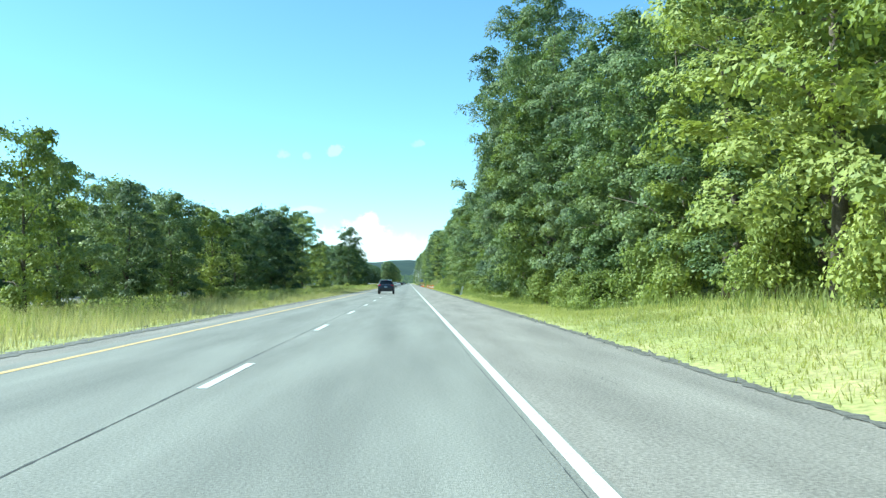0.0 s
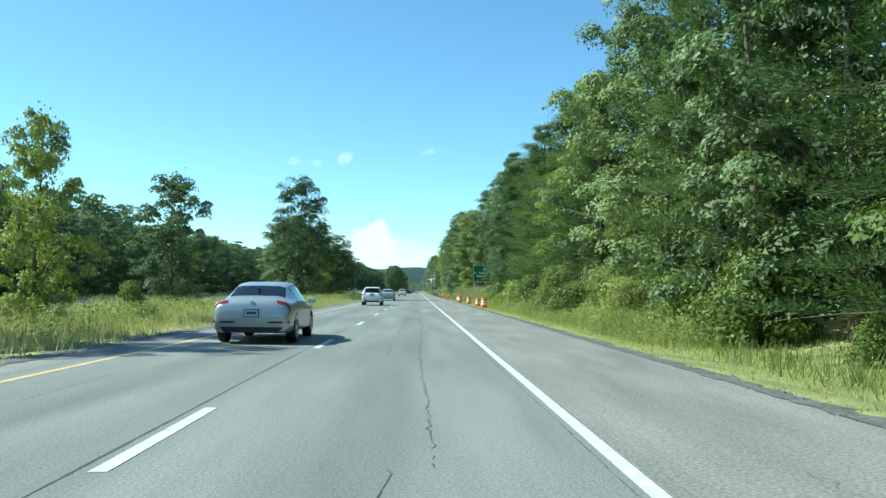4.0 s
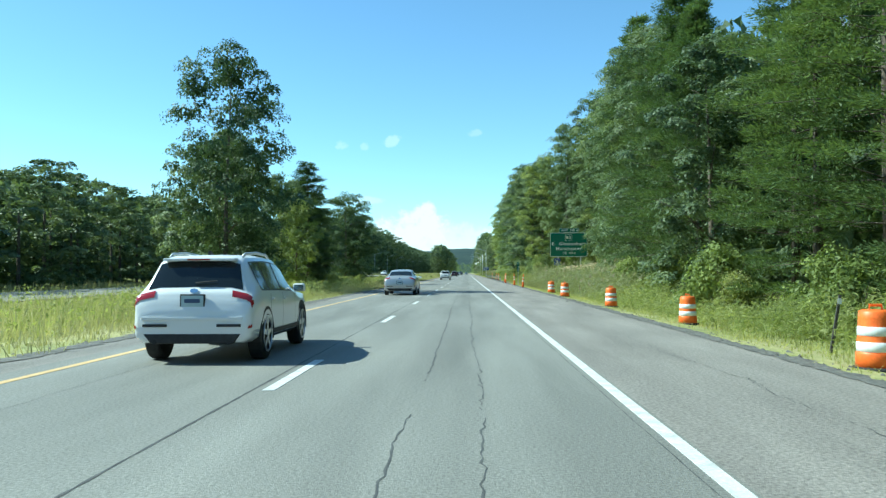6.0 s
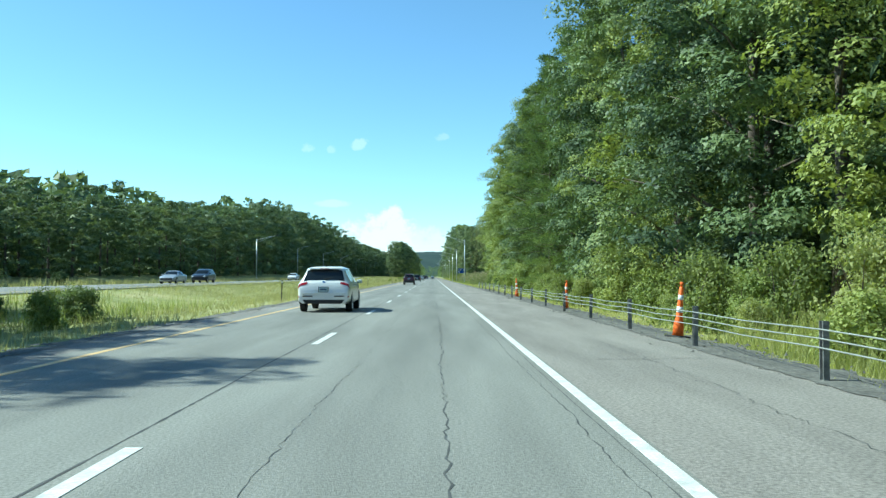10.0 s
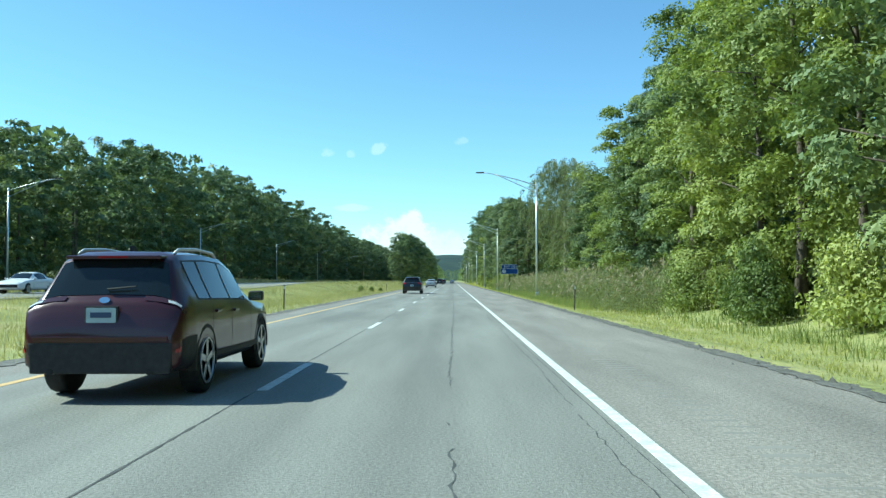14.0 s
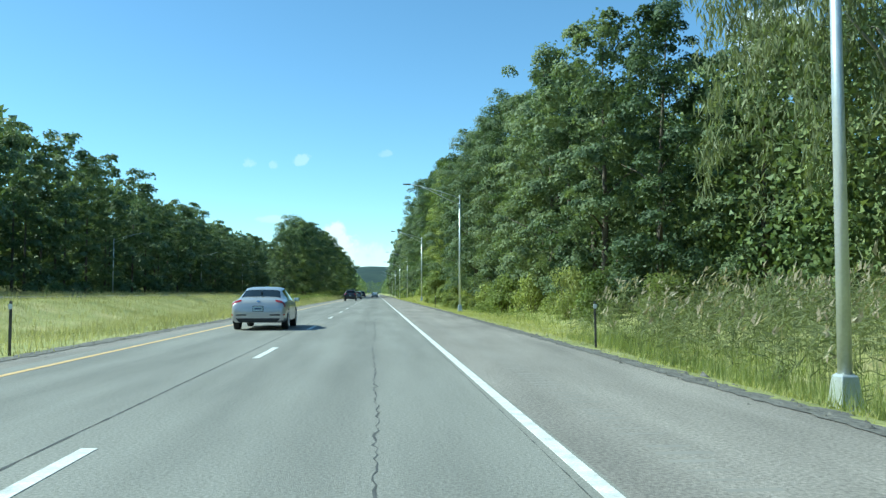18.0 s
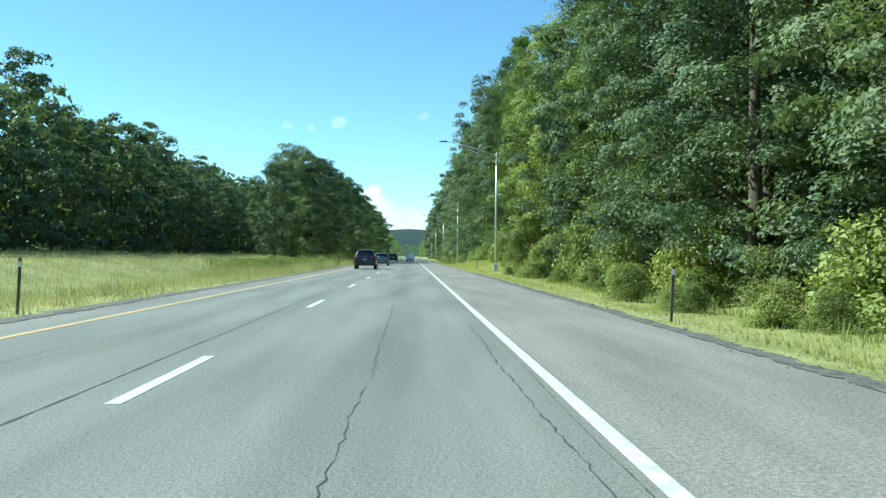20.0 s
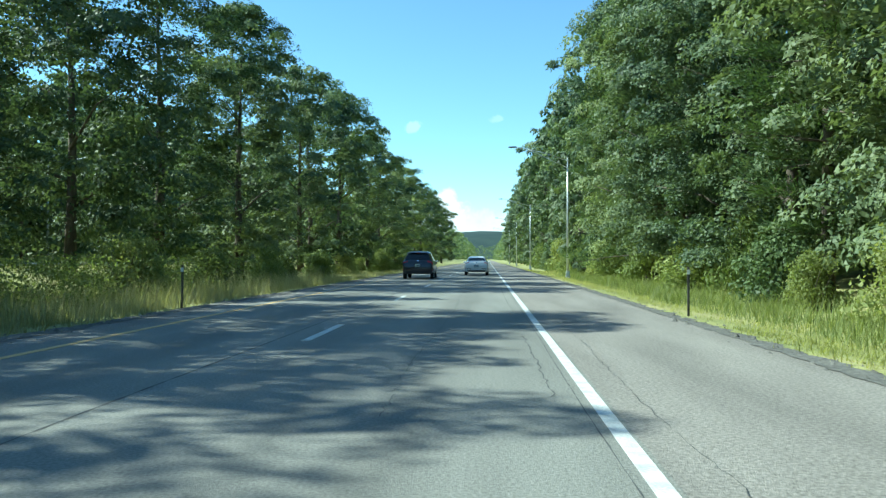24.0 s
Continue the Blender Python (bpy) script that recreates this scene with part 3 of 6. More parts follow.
def pine_meshes(seed, height, radius, whorls, per, mat, low=0.12, size=1.0, density=1.0):
    """A white pine: whorls of level boughs with sprays of needles, with gaps between."""
    r = np.random.default_rng(seed)
    bm = bmesh.new()
    tube(bm, [(0, 0, -0.3), (0.05, 0, height * 0.4), (0, 0.05, height * 0.75), (0, 0, height)], [0.22, 0.15, 0.08, 0.015], 8)
    cs, ax, fc = [], [], []
    for k in range(whorls):
        t = low + (0.99 - low) * ((k + r.uniform(-0.2, 0.2)) / whorls if k else 0.0) ** 0.82
        reach = radius * (1.05 - 0.86 * max(0.0, (t - 0.2) / 0.8) ** 1.4) * r.uniform(0.75, 1.12)
        for b in range(5):
            a = b * 1.257 + k * 0.7 + r.uniform(-0.3, 0.3)
            rb = reach * r.uniform(0.55, 1.15)
            rise = rb * r.uniform(-0.18, 0.3)
            z0 = height * t
            way = np.array([math.cos(a), math.sin(a), 0])
            end = Vector((way[0] * rb, way[1] * rb, z0 + rise))
            tube(bm, [(0, 0, z0), Vector((way[0] * rb * 0.55, way[1] * rb * 0.55, z0 + rise * 0.4)), end], [0.03, 0.016, 0.004], 4, False)
            cross = np.array([-way[1], way[0], 0])
            pads = max(3, int(per * 0.2 * (0.5 + 0.5 * rb / radius)))
            for st in np.sqrt(r.uniform(0.12, 1.0, pads)):
                fan = r.normal(0, 0.2) * rb * (0.25 + 0.75 * st)
                wide = r.uniform(0.45, 0.8) * min(1.0, 0.5 + rb * 0.25)
                m = int(74 * density)
                o = unit(m, r)
                q = o * (r.uniform(0, 1, m) ** 0.5)[:, None] * np.array([wide, wide, 0.3])
                q += way * rb * st + cross * fan + np.array([0, 0, z0 + rise * st + 0.10 * st * st * rb + 0.05])
                dirs = way * 0.8 + o * np.array([0.9, 0.9, 0.5]) + np.array([0, 0, 0.35]) + r.normal(0, 0.25, (m, 3))
                dirs /= np.linalg.norm(dirs, axis=1)[:, None]
                cs.append(q)
                ax.append(dirs)
                fc.append(o * 0.5 + np.array([0, 0, 1.0]) + r.normal(0, 0.35, (m, 3)))
    trunk = mesh_of("trunk", bm, BARK, True)
    c, axis, face = np.concatenate(cs), np.concatenate(ax), np.concatenate(fc)
    ll = r.uniform(0.13, 0.25, len(c)) * size
    v, f = leaflets(c, ll, ll * 0.34, axis, r, face)
    return trunk, fast_mesh("crown", v, f, mat)


def willow_meshes(seed, height, radius):
    r = np.random.default_rng(seed)
    bm = bmesh.new()
    limbs(bm, r, height, radius, 16, 0.25, 0.42, 0.75)
    trunk = mesh_of("trunk", bm, BARK_PALE, True)
    cs = []
    for k in range(460):
        a, t = r.uniform(0, 6.283), r.beta(1.6, 1.1)
        rad = radius * math.sqrt(r.uniform(0.1, 1)) * math.sqrt(max(0.08, 1 - (max(0, t - 0.45) / 0.58) ** 2)) * (1 + 0.2 * math.sin(3 * a))
        z0 = height * (0.3 + 0.68 * t)
        drop = r.uniform(1.5, 5.0) * (1.0 if r.uniform() < 0.75 else 0.3)
        m = int(34 + drop * 20)
        s = r.uniform(0, 1, m)
        out = np.array([math.cos(a), math.sin(a)])
        p = np.empty((m, 3))
        p[:, :2] = out * rad + out * (0.9 * np.sqrt(s))[:, None] + r.normal(0, 0.2, (m, 2))
        p[:, 2] = z0 + 0.5 * np.sqrt(s) - drop * s
        cs.append(p)
    c = np.concatenate(cs)
    axis = r.normal(0, 0.35, c.shape) + np.array([0, 0, -1.0])
    axis /= np.linalg.norm(axis, axis=1)[:, None]
    ll = r.uniform(0.28, 0.58, len(c))
    v, f = leaflets(c, ll, ll * 0.17, axis, r)
    return trunk, fast_mesh("crown", v, f, WILLOW_LEAF)


def shrub_mesh(seed, mat, leaf=0.066, clumps=46, per=125):
    r = np.random.default_rng(seed)
    a, t = r.uniform(0, 6.283, clumps), r.uniform(0, 1, clumps)
    rad = np.sqrt(r.uniform(0, 1, clumps)) * (0.95 - 0.5 * t)
    c = np.stack([rad * np.cos(a), rad * np.sin(a), 0.15 + 1.15 * t * (1 - 0.35 * rad)], 1)
    n = clumps * per
    idx = np.repeat(np.arange(clumps), per)
    out = unit(n, r)
    p = c[idx] + out * (r.uniform(0.1, 1, n) ** 0.5)[:, None] * np.array([0.34, 0.34, 0.26])
    p[:, 2] = np.maximum(p[:, 2], 0.0)
    face, axis = leaf_way(out, r, 0.6)
    ll = leaf * r.uniform(0.7, 1.5, n)
    v, f = leaflets(p, ll, ll * 0.85, axis, r, face)
    return fast_mesh("foliage", v, f, mat)


TREE_KINDS = {}
for key, spec in {
    "oak": (11, 16, 3.9, 0.07, 140, 185, 0.17, LEAF), "maple": (12, 16, 3.6, 0.05, 140, 180, 0.17, LEAF_DARK), "ash": (13, 16, 3.5, 0.06, 136, 180, 0.16, LEAF),
    "locust": (14, 16, 3.7, 0.10, 132, 180, 0.155, LEAF_LIGHT), "hickory": (15, 16, 3.3, 0.05, 136, 180, 0.17, LEAF_DARK), "elm": (16, 16, 4.0, 0.08, 144, 180, 0.16, LEAF_LIGHT),
    "poplar": (17, 16, 3.7, 0.06, 144, 180, 0.16, LEAF, 0.2),
    "high_oak": (24, 24, 5.4, 0.14, 240, 185, 0.185, LEAF_DARK), "tall_oak": (18, 24, 4.9, 0.05, 230, 185, 0.185, LEAF_DARK), "tall_maple": (19, 24, 4.6, 0.04, 230, 185, 0.175, LEAF), "tall_elm": (20, 24, 4.8, 0.05, 220, 180, 0.17, LEAF_LIGHT),
    "small_oak": (61, 9, 3.1, 0.02, 110, 165, 0.15, LEAF), "small_maple": (62, 9, 2.8, 0.02, 104, 165, 0.15, LEAF_DARK), "small_elm": (63, 9, 3.0, 0.03, 104, 165, 0.145, LEAF_LIGHT),
    "round_oak": (64, 15, 4.5, 0.04, 210, 175, 0.17, LEAF), "round_maple": (65, 15, 4.3, 0.05, 200, 175, 0.17, LEAF_DARK),
}.items():
    TREE_KINDS[key] = broadleaf_meshes(*spec)
for key, spec in {"far_oak": (21, 16, 3.9, 0.0, 88, 52, 0.33, LEAF_DARK), "far_maple": (22, 16, 3.5, 0.0, 90, 50, 0.33, LEAF), "far_ash": (23, 16, 3.7, 0.0, 90, 50, 0.33, LEAF_DARK)}.items():
    TREE_KINDS[key] = broadleaf_meshes(*spec, inner=600)
TREE_KINDS["pine_a"] = pine_meshes(31, 18, 3.7, 24, 36, NEEDLE, 0.06)
TREE_KINDS["pine_b"] = pine_meshes(32, 18, 3.5, 23, 38, NEEDLE, 0.1)
TREE_KINDS["pine_c"] = pine_meshes(33, 18, 4.0, 24, 40, NEEDLE, 0.03)
TREE_KINDS["far_pine"] = pine_meshes(34, 18, 3.8, 16, 34, NEEDLE, 0.0, 1.9, 0.3)
TREE_KINDS["willow"] = willow_meshes(41, 20, 6.2)
LABELS = {"oak": "oak with a dense dark green crown at the wood's edge", "maple": "maple with deep green leaves at the wood's edge", "ash": "ash with mid green foliage down to the ground",
          "locust": "locust tree with sunlit yellow-green leaves", "hickory": "slender hickory with dark green foliage", "poplar": "tapering poplar with dense mid green foliage", "elm": "broad elm with bright green sunlit foliage",
          "pine": "tall white pine with layered dark green boughs", "willow": "large weeping willow with drooping pale green strands", "far": "dark green tree in the wood across the highway"}
BASE_H = {"small_oak": 9, "small_maple": 9, "small_elm": 9, "round_oak": 15, "round_maple": 15, "high_oak": 24, "tall_oak": 24, "tall_maple": 24, "tall_elm": 24, "pine_a": 18, "pine_b": 18, "pine_c": 18, "far_pine": 18, "willow": 20}
LOW_KIND = {"oak": "small_oak", "ash": "small_oak", "poplar": "small_oak", "maple": "small_maple", "hickory": "small_maple", "elm": "small_elm", "locust": "small_elm"}
tree_rng = np.random.default_rng(77)


def plant(key, x, y, height, wide=1.0, group="trees along the road"):
    if height < 11.6 and key in LOW_KIND:
        key = LOW_KIND[key]
    s = height / BASE_H.get(key, 16)
    base = key.replace("tall_", "").replace("high_", "").replace("small_", "").replace("round_", "").replace("far_", "").split("_")[0]
    label = LABELS["pine"] if "pine" in key else LABELS[base]
    name = "pine_tree" if "pine" in key else "willow_tree" if key == "willow" else "tree"
    wid = wide * (0.5 + 0.5 * s)
    a = tree_rng.uniform(0, 6.283)
    at = Matrix.LocRotScale((x, y, ground_z(x, y)), Euler((0, 0, a)), (wid, wid, s))
    e = thing(name, label, "tree", group, at=at)
    trunk, crown = TREE_KINDS[key]
    for nm, me in (("trunk", trunk), ("crown", crown)):
        o = new(nm, me)
        o.parent = e
    return e


def table(y, rows):
    """Linear in between rows of (y, value)."""
    return float(np.interp(y, [a for a, _ in rows], [b for _, b in rows]))


RIGHT_H = ((-40, 15), (40, 15), (60, 17), (66, 24), (76, 23), (84, 15), (100, 16.5), (124, 17.5), (164, 16.5), (180, 15.5), (212, 15.5), (232, 20), (250, 23), (275, 25), (300, 24), (312, 20.5), (340, 22.5), (385, 23), (405, 18.5), (440, 17), (452, 17), (468, 14), (480, 12), (505, 13), (530, 14.5), (555, 16), (580, 18.5), (620, 20), (690, 25), (740, 26), (900, 26), (1100, 22))
RIGHT_X = ((-40, 10.0), (60, 10.0), (68, 9.2), (78, 10.4), (100, 10.9), (125, 10.2), (170, 9.8), (212, 10.0), (228, 11.6), (246, 13.4), (256, 15.5), (266, 18.5), (290, 18.5), (302, 14.5), (312, 10.4), (385, 10.2), (400, 10.8), (425, 11.6), (450, 12.8), (470, 13.5), (488, 17), (500, 20), (533, 20), (545, 15), (560, 11.5), (620, 10.6), (690, 10.4), (715, 11.2), (745, 11.2), (850, 10.2), (1100, 10.0))
LIGHT_TREES = ((-40, 0.7), (31, 0.7), (35, 0.1), (56, 0.1), (58, 0.6), (80, 0.5), (86, 0.12), (300, 0.12), (308, 0.45), (345, 0.4), (352, 0.15), (395, 0.2), (402, 0.65), (450, 0.6), (458, 0.2), (530, 0.2), (536, 0.9), (552, 0.8), (556, 0.1), (622, 0.1), (628, 0.7), (668, 0.6), (674, 0.15))
y = -30.0
while y < 1060:
    h = table(y, RIGHT_H) * tree_rng.choice([tree_rng.uniform(0.7, 0.87), tree_rng.uniform(0.9, 1.05)], p=[0.3, 0.7])
    x = table(y, RIGHT_X) + tree_rng.uniform(-0.9, 1.9)
    pines = table(y, ((120, 0.0), (150, 0.55), (235, 0.6), (260, 0.3), (312, 0.12), (338, 0.1), (346, 0.5), (384, 0.45), (398, 0.0), (640, 0.05), (680, 0.55), (715, 0.5), (730, 0.1), (1100, 0.1)))
    if 534 < y < 556:
        pass
    elif tree_rng.uniform() < pines:
        plant(("pine_a", "pine_b", "pine_c")[tree_rng.integers(3)], x, y, h * 1.03, 1.05)
    else:
        bright = tree_rng.uniform() < table(y, LIGHT_TREES)
        if y > 760 or y < -4:
            key = ("far_oak", "far_maple", "far_ash")[tree_rng.integers(3)]
        elif 556 < y < 622 or 692 < y:
            key = ("tall_oak", "tall_oak", "tall_maple")[tree_rng.integers(3)] if h > 18.5 else ("maple", "hickory")[tree_rng.integers(2)]
        elif h > 18.5:
            key = "tall_elm" if bright else ("tall_oak", "tall_maple", "tall_maple")[tree_rng.integers(3)]
        else:
            key = ("elm", "locust")[tree_rng.integers(2)] if bright else ("oak", "maple", "ash", "hickory", "poplar")[tree_rng.integers(5)]
        plant(key, x, y, h, 1.05)
    y += tree_rng.uniform(3.2, 4.9) * (1.0 if y < 800 else 1.4)
plant("tall_oak", 8.7, 70, 25, 1.0)
plant("tall_maple", 9.6, 62.5, 24, 1.0)
plant("tall_oak", 9.6, 77.5, 23, 1.0)
plant("willow", 18.2, 547, 22.5, 1.0)
plant("willow", 23.0, 538, 19, 1.05)
plant("oak", 14.5, 495, 12.5, 1.0)
plant("elm", 12.6, 466, 15, 1.1)

# median trees and the wood on the left
for x, y, h, w, key in (
    (-18.5, 38, 8.4, 0.85, "locust"), (-19.5, 44, 7.6, 1.0, "ash"), (-18, 50, 7.4, 0.95, "maple"), (-20.5, 55, 7.9, 1.1, "oak"), (-18.6, 61, 7.7, 1.0, "ash"), (-20.8, 66, 8.2, 1.1, "oak"),
    (-18.3, 72, 7.8, 1.0, "elm"), (-20.6, 77, 8.4, 1.1, "maple"), (-18.6, 83, 7.8, 1.05, "oak"), (-20.8, 88, 8.4, 1.1, "hickory"), (-18.2, 93, 7.8, 1.0, "ash"), (-20.4, 98, 9.2, 1.1, "oak"),
    (-18.2, 103, 9.4, 1.1, "maple"), (-20.4, 108, 10.8, 1.15, "oak"), (-18.0, 112, 11.3, 1.15, "oak"), (-19.6, 117, 10.2, 1.05, "hickory"), (-18.4, 133, 12.2, 0.95, "locust"), (-18.9, 138, 13.2, 1.0, "ash"), (-20.6, 128, 9.5, 1.0, "elm"),
    (-17, 148, 8.5, 0.7, "elm"), (-19.5, 175, 9.5, 1.0, "maple"), (-17.8, 227.5, 16.3, 0.95, "round_oak"), (-21.0, 238, 12.0, 1.0, "round_maple"), (-19.6, 231.5, 11.4, 1.1, "oak"), (-17.6, 249, 8.5, 0.85, "elm"), (-21.6, 243, 12, 1.0, "oak"),
    (-20.5, 256, 11, 1.0, "oak"), (-18.8, 261, 13.6, 1.15, "pine_c"), (-20.4, 276, 9.6, 1.0, "pine_a"), (-20.4, 264, 11.5, 1.1, "round_oak"), (-21.2, 274, 9.2, 1.0, "maple"), (-19.8, 268, 8.5, 1.2, "oak"), (-21.5, 270, 10, 1.0, "maple"), (-20.4, 300.5, 13.2, 1.1, "round_oak"), (-21.2, 306, 11.5, 1.1, "round_maple"), (-20.6, 311, 11, 1.2, "maple"), (-21.2, 318, 8, 1.2, "pine_a"),
    (-20.0, 689, 12.5, 0.9, "round_maple"), (-19.4, 702, 15.0, 0.95, "round_oak"), (-20.4, 707, 16.0, 1.0, "round_maple"), (-20.4, 712, 17.8, 1.1, "round_oak"), (-18.2, 720, 13, 1.1, "maple"), (-19.8, 729, 18.2, 1.1, "round_maple"), (-19, 737, 19, 1.2, "tall_maple"),
    (-17.2, 746, 18, 1.2, "hickory"), (-20, 755, 20, 1.15, "tall_oak"), (-17.2, 764, 18, 1.2, "maple"), (-18.6, 774, 19, 1.2, "far_oak"), (-17.2, 782, 20, 1.25, "oak"), (-19, 794, 21, 1.3, "maple"), (-17.4, 806, 19, 1.2, "oak"),
    (-18, 820, 20, 1.3, "ash"), (-17, 836, 19, 1.3, "oak"), (-18, 852, 19, 1.3, "elm"), (-16.6, 870, 19, 1.3, "maple"), (-17, 890, 19, 1.4, "oak"), (-16.5, 912, 19, 1.4, "ash"), (-16, 936, 19, 1.4, "oak"), (-15.8, 962, 18, 1.4, "maple"),
):
    plant(key, x, y, h, w, "trees in the median")
LEFT_H = ((-40, 12), (100, 12), (240, 12), (330, 11.5), (385, 11.5), (410, 13.5), (465, 15), (510, 18), (545, 21.8), (575, 23.2), (620, 23.8), (675, 20), (700, 20), (720, 19), (1060, 20))
LEFT_X = ((-40, -40), (240, -40), (330, -46.5), (430, -49), (560, -49.5), (640, -46), (700, -42.5), (1060, -40))


def joined_wood(label):
    """The wood across the highway: whole crowns and trunks joined into one mass."""
    r = np.random.default_rng(79)
    data = {}
    for key in ("far_oak", "far_maple", "far_ash", "far_pine"):
        crown = TREE_KINDS[key][1]
        co = np.empty(len(crown.vertices) * 3, np.float32)
        crown.vertices.foreach_get("co", co)
        fa = np.empty(len(crown.polygons) * 3, np.int32)
        crown.polygons.foreach_get("vertices", fa)
        data[key] = (co.reshape(-1, 3), fa.reshape(-1, 3))
    vs, fs, base, trunks = [], [], 0, bmesh.new()
    y = 10.0
    while y < 1060:
        h = table(y, LEFT_H) * r.uniform(0.8, 1.06)
        x = table(y, LEFT_X) + r.uniform(-2, 1)
        pine = r.uniform() < table(y, ((0, 0.05), (420, 0.1), (480, 0.45), (560, 0.45), (600, 0.1)))
        key = "far_pine" if pine else ("far_oak", "far_maple", "far_ash")[r.integers(3)]
        co, fa = data[key]
        k = h / (18 if pine else 16)
        w = 1.25 * (0.5 + 0.5 * k)
        a = r.uniform(0, 6.283)
        p = np.stack([(co[:, 0] * math.cos(a) - co[:, 1] * math.sin(a)) * w + x, (co[:, 0] * math.sin(a) + co[:, 1] * math.cos(a)) * w + y, co[:, 2] * k + ground_z(x, y)], 1)
        vs.append(p)
        fs.append(fa + base)
        base += len(p)
        tube(trunks, [(x, y, ground_z(x, y) - 0.3), (x, y, h * 0.6)], [0.2, 0.1], 5)
        y += r.uniform(3.8, 5.6)
    tagged(new("woods", fast_mesh("woods", np.concatenate(vs), np.concatenate(fs), LEAF_DARK)), label, "woods", kind="stuff")
    tagged(part("tree_trunks", trunks, BARK), "dark trunks in the wood across the highway", "tree trunks", kind="stuff")


joined_wood("dark green wood across the highway")


def woods(name, rows, seed, label, mat, count=210, leaf=1.4):
    """Woods behind the first trees: many coarse clumps of leaves as one mass."""
    r = np.random.default_rng(seed)
    vs, fs, base = [], [], 0
    for x, y, h, rad in rows:
        m = count
        t = r.beta(0.9, 1.0, m)
        a = r.uniform(0, 6.283, m)
        rr = rad * np.sqrt(r.uniform(0.1, 1, m)) * np.sqrt(np.clip(1.05 - t ** 2.4, 0.03, 1))
        c = np.stack([x + rr * np.cos(a), y + rr * np.sin(a), ground_z(x, y) + h * (0.03 + 0.95 * t)], 1)
        axis = unit(m, r)
        ll = r.uniform(leaf * 0.6, leaf * 1.3, m)
        v, f = leaflets(c, ll, ll * 0.9, axis, r)
        vs.append(v)
        fs.append(f + base)
        base += len(v)
    tagged(new(name, fast_mesh(name, np.concatenate(vs), np.concatenate(fs), mat)), label, "woods", kind="stuff")


r = np.random.default_rng(88)
rows = []
for y in np.arange(-40, 1120, 5.0):
    for off, k in ((4.5, 0.92), (9.5, 0.98)):
        rows.append((table(y, RIGHT_X) + off + r.uniform(-1, 1), y + r.uniform(-2, 2), table(y, RIGHT_H) * k * r.uniform(0.8, 1.05), 3.6))
rows += [(x + r.uniform(-1, 1), y + r.uniform(-1.5, 1.5), 17 * r.uniform(0.8, 1.1), 3.6) for y in np.arange(256, 345, 4.5) for x in (23, 28, 33)]
rows += [(x + r.uniform(-1, 1), y + r.uniform(-1.5, 1.5), 14 * r.uniform(0.8, 1.1), 3.6) for y in np.arange(488, 545, 5) for x in (29, 34)]
behind = [a for a in rows if 520 < a[1] < 580]
woods("woods", [a for a in rows if not 520 < a[1] < 580], 90, "deep green woods behind the roadside trees", LEAF_DARK, 380, 0.95)
woods("woods", behind, 95, "deep green undergrowth and woods behind the willows", LEAF, 3200, 0.3)
rows = []
for y in np.arange(0, 1120, 6.5):
    for off, k in ((-6, 1.0), (-12, 1.08)):
        rows.append((table(y, LEFT_X) + off + r.uniform(-1, 1), y + r.uniform(-2, 2), table(y, LEFT_H) * k * r.uniform(0.8, 1.1), 4.4))
woods("woods", rows, 91, "dark green woods across the highway", LEAF_DARK)
rows = [(x, y, 20 * r.uniform(0.8, 1.1), 7.0) for y in np.arange(1130, 1900, 22.0) for x in (-60, -46, -34, -22, 14, 26, 40)]
rows += [(x, 1920 + r.uniform(-20, 20), 20 * r.uniform(0.8, 1.15), 8.0) for x in np.arange(-220, 220, 7.0)]
woods("woods", rows, 92, "green woods far along the highway", LEAF)
# the woods reach on away from the road, coarser with distance
rows = []
for y in np.arange(-50, 1125, 10.0):
    for x in np.arange(16, 130, 9.0):
        rows.append((table(y, RIGHT_X) + x + r.uniform(-3, 3), y + r.uniform(-4, 4), min(21, table(y, RIGHT_H)) * r.uniform(0.8, 1.05), 6.6))
        rows.append((table(y, LEFT_X) - x - 1 + r.uniform(-3, 3), y + r.uniform(-4, 4), min(18, table(y, LEFT_H)) * r.uniform(0.8, 1.05), 6.6))
far_rows = []
for y in np.arange(-300, 1400, 24.0):
    for x in np.arange(140, 460, 20.0):
        far_rows += [(side * x + r.uniform(-6, 6), y + r.uniform(-8, 8), 18 * r.uniform(0.8, 1.1), 14.0) for side in (-1, 1)]
woods("woods", far_rows, 94, "wide green woods far from the highway", LEAF, 44, 6.0)
deep = [a for a in rows if 505 < a[1] < 600 and 0 < a[0] < 62]
woods("woods", [a for a in rows if a not in deep], 93, "green woods reaching away from the highway", LEAF, 90, 2.6)
woods("woods", deep, 96, "green woods reaching away behind the willows", LEAF, 1400, 0.65)

# far wooded hills
def far_hills():
    xs = np.arange(-4200, 4201, 30.0)
    vs, fs = [], []
    deep = (3300, 3500, 3750, 4100)
    for j, y in enumerate(deep):
        for x in xs:
            h = 112 + 24 * noise.noise(Vector((x * 0.0016, 3.1, 0))) + 14 * noise.noise(Vector((x * 0.006, 1.7, 0))) + 5 * noise.noise(Vector((x * 0.05, y, 0)))
            vs.append((x, y, (-1, h * 0.6, h * 0.9, h)[j]))
    n = len(xs)
    for j in range(len(deep) - 1):
        for i in range(n - 1):
            fs.append((j * n + i, j * n + i + 1, (j + 1) * n + i + 1, (j + 1) * n + i))
    tagged(new("backdrop", fast_mesh("backdrop", np.array(vs), np.array(fs), FAR_WOODS)), "low wooded hills on the horizon", "hills", kind="structure")


far_hills()


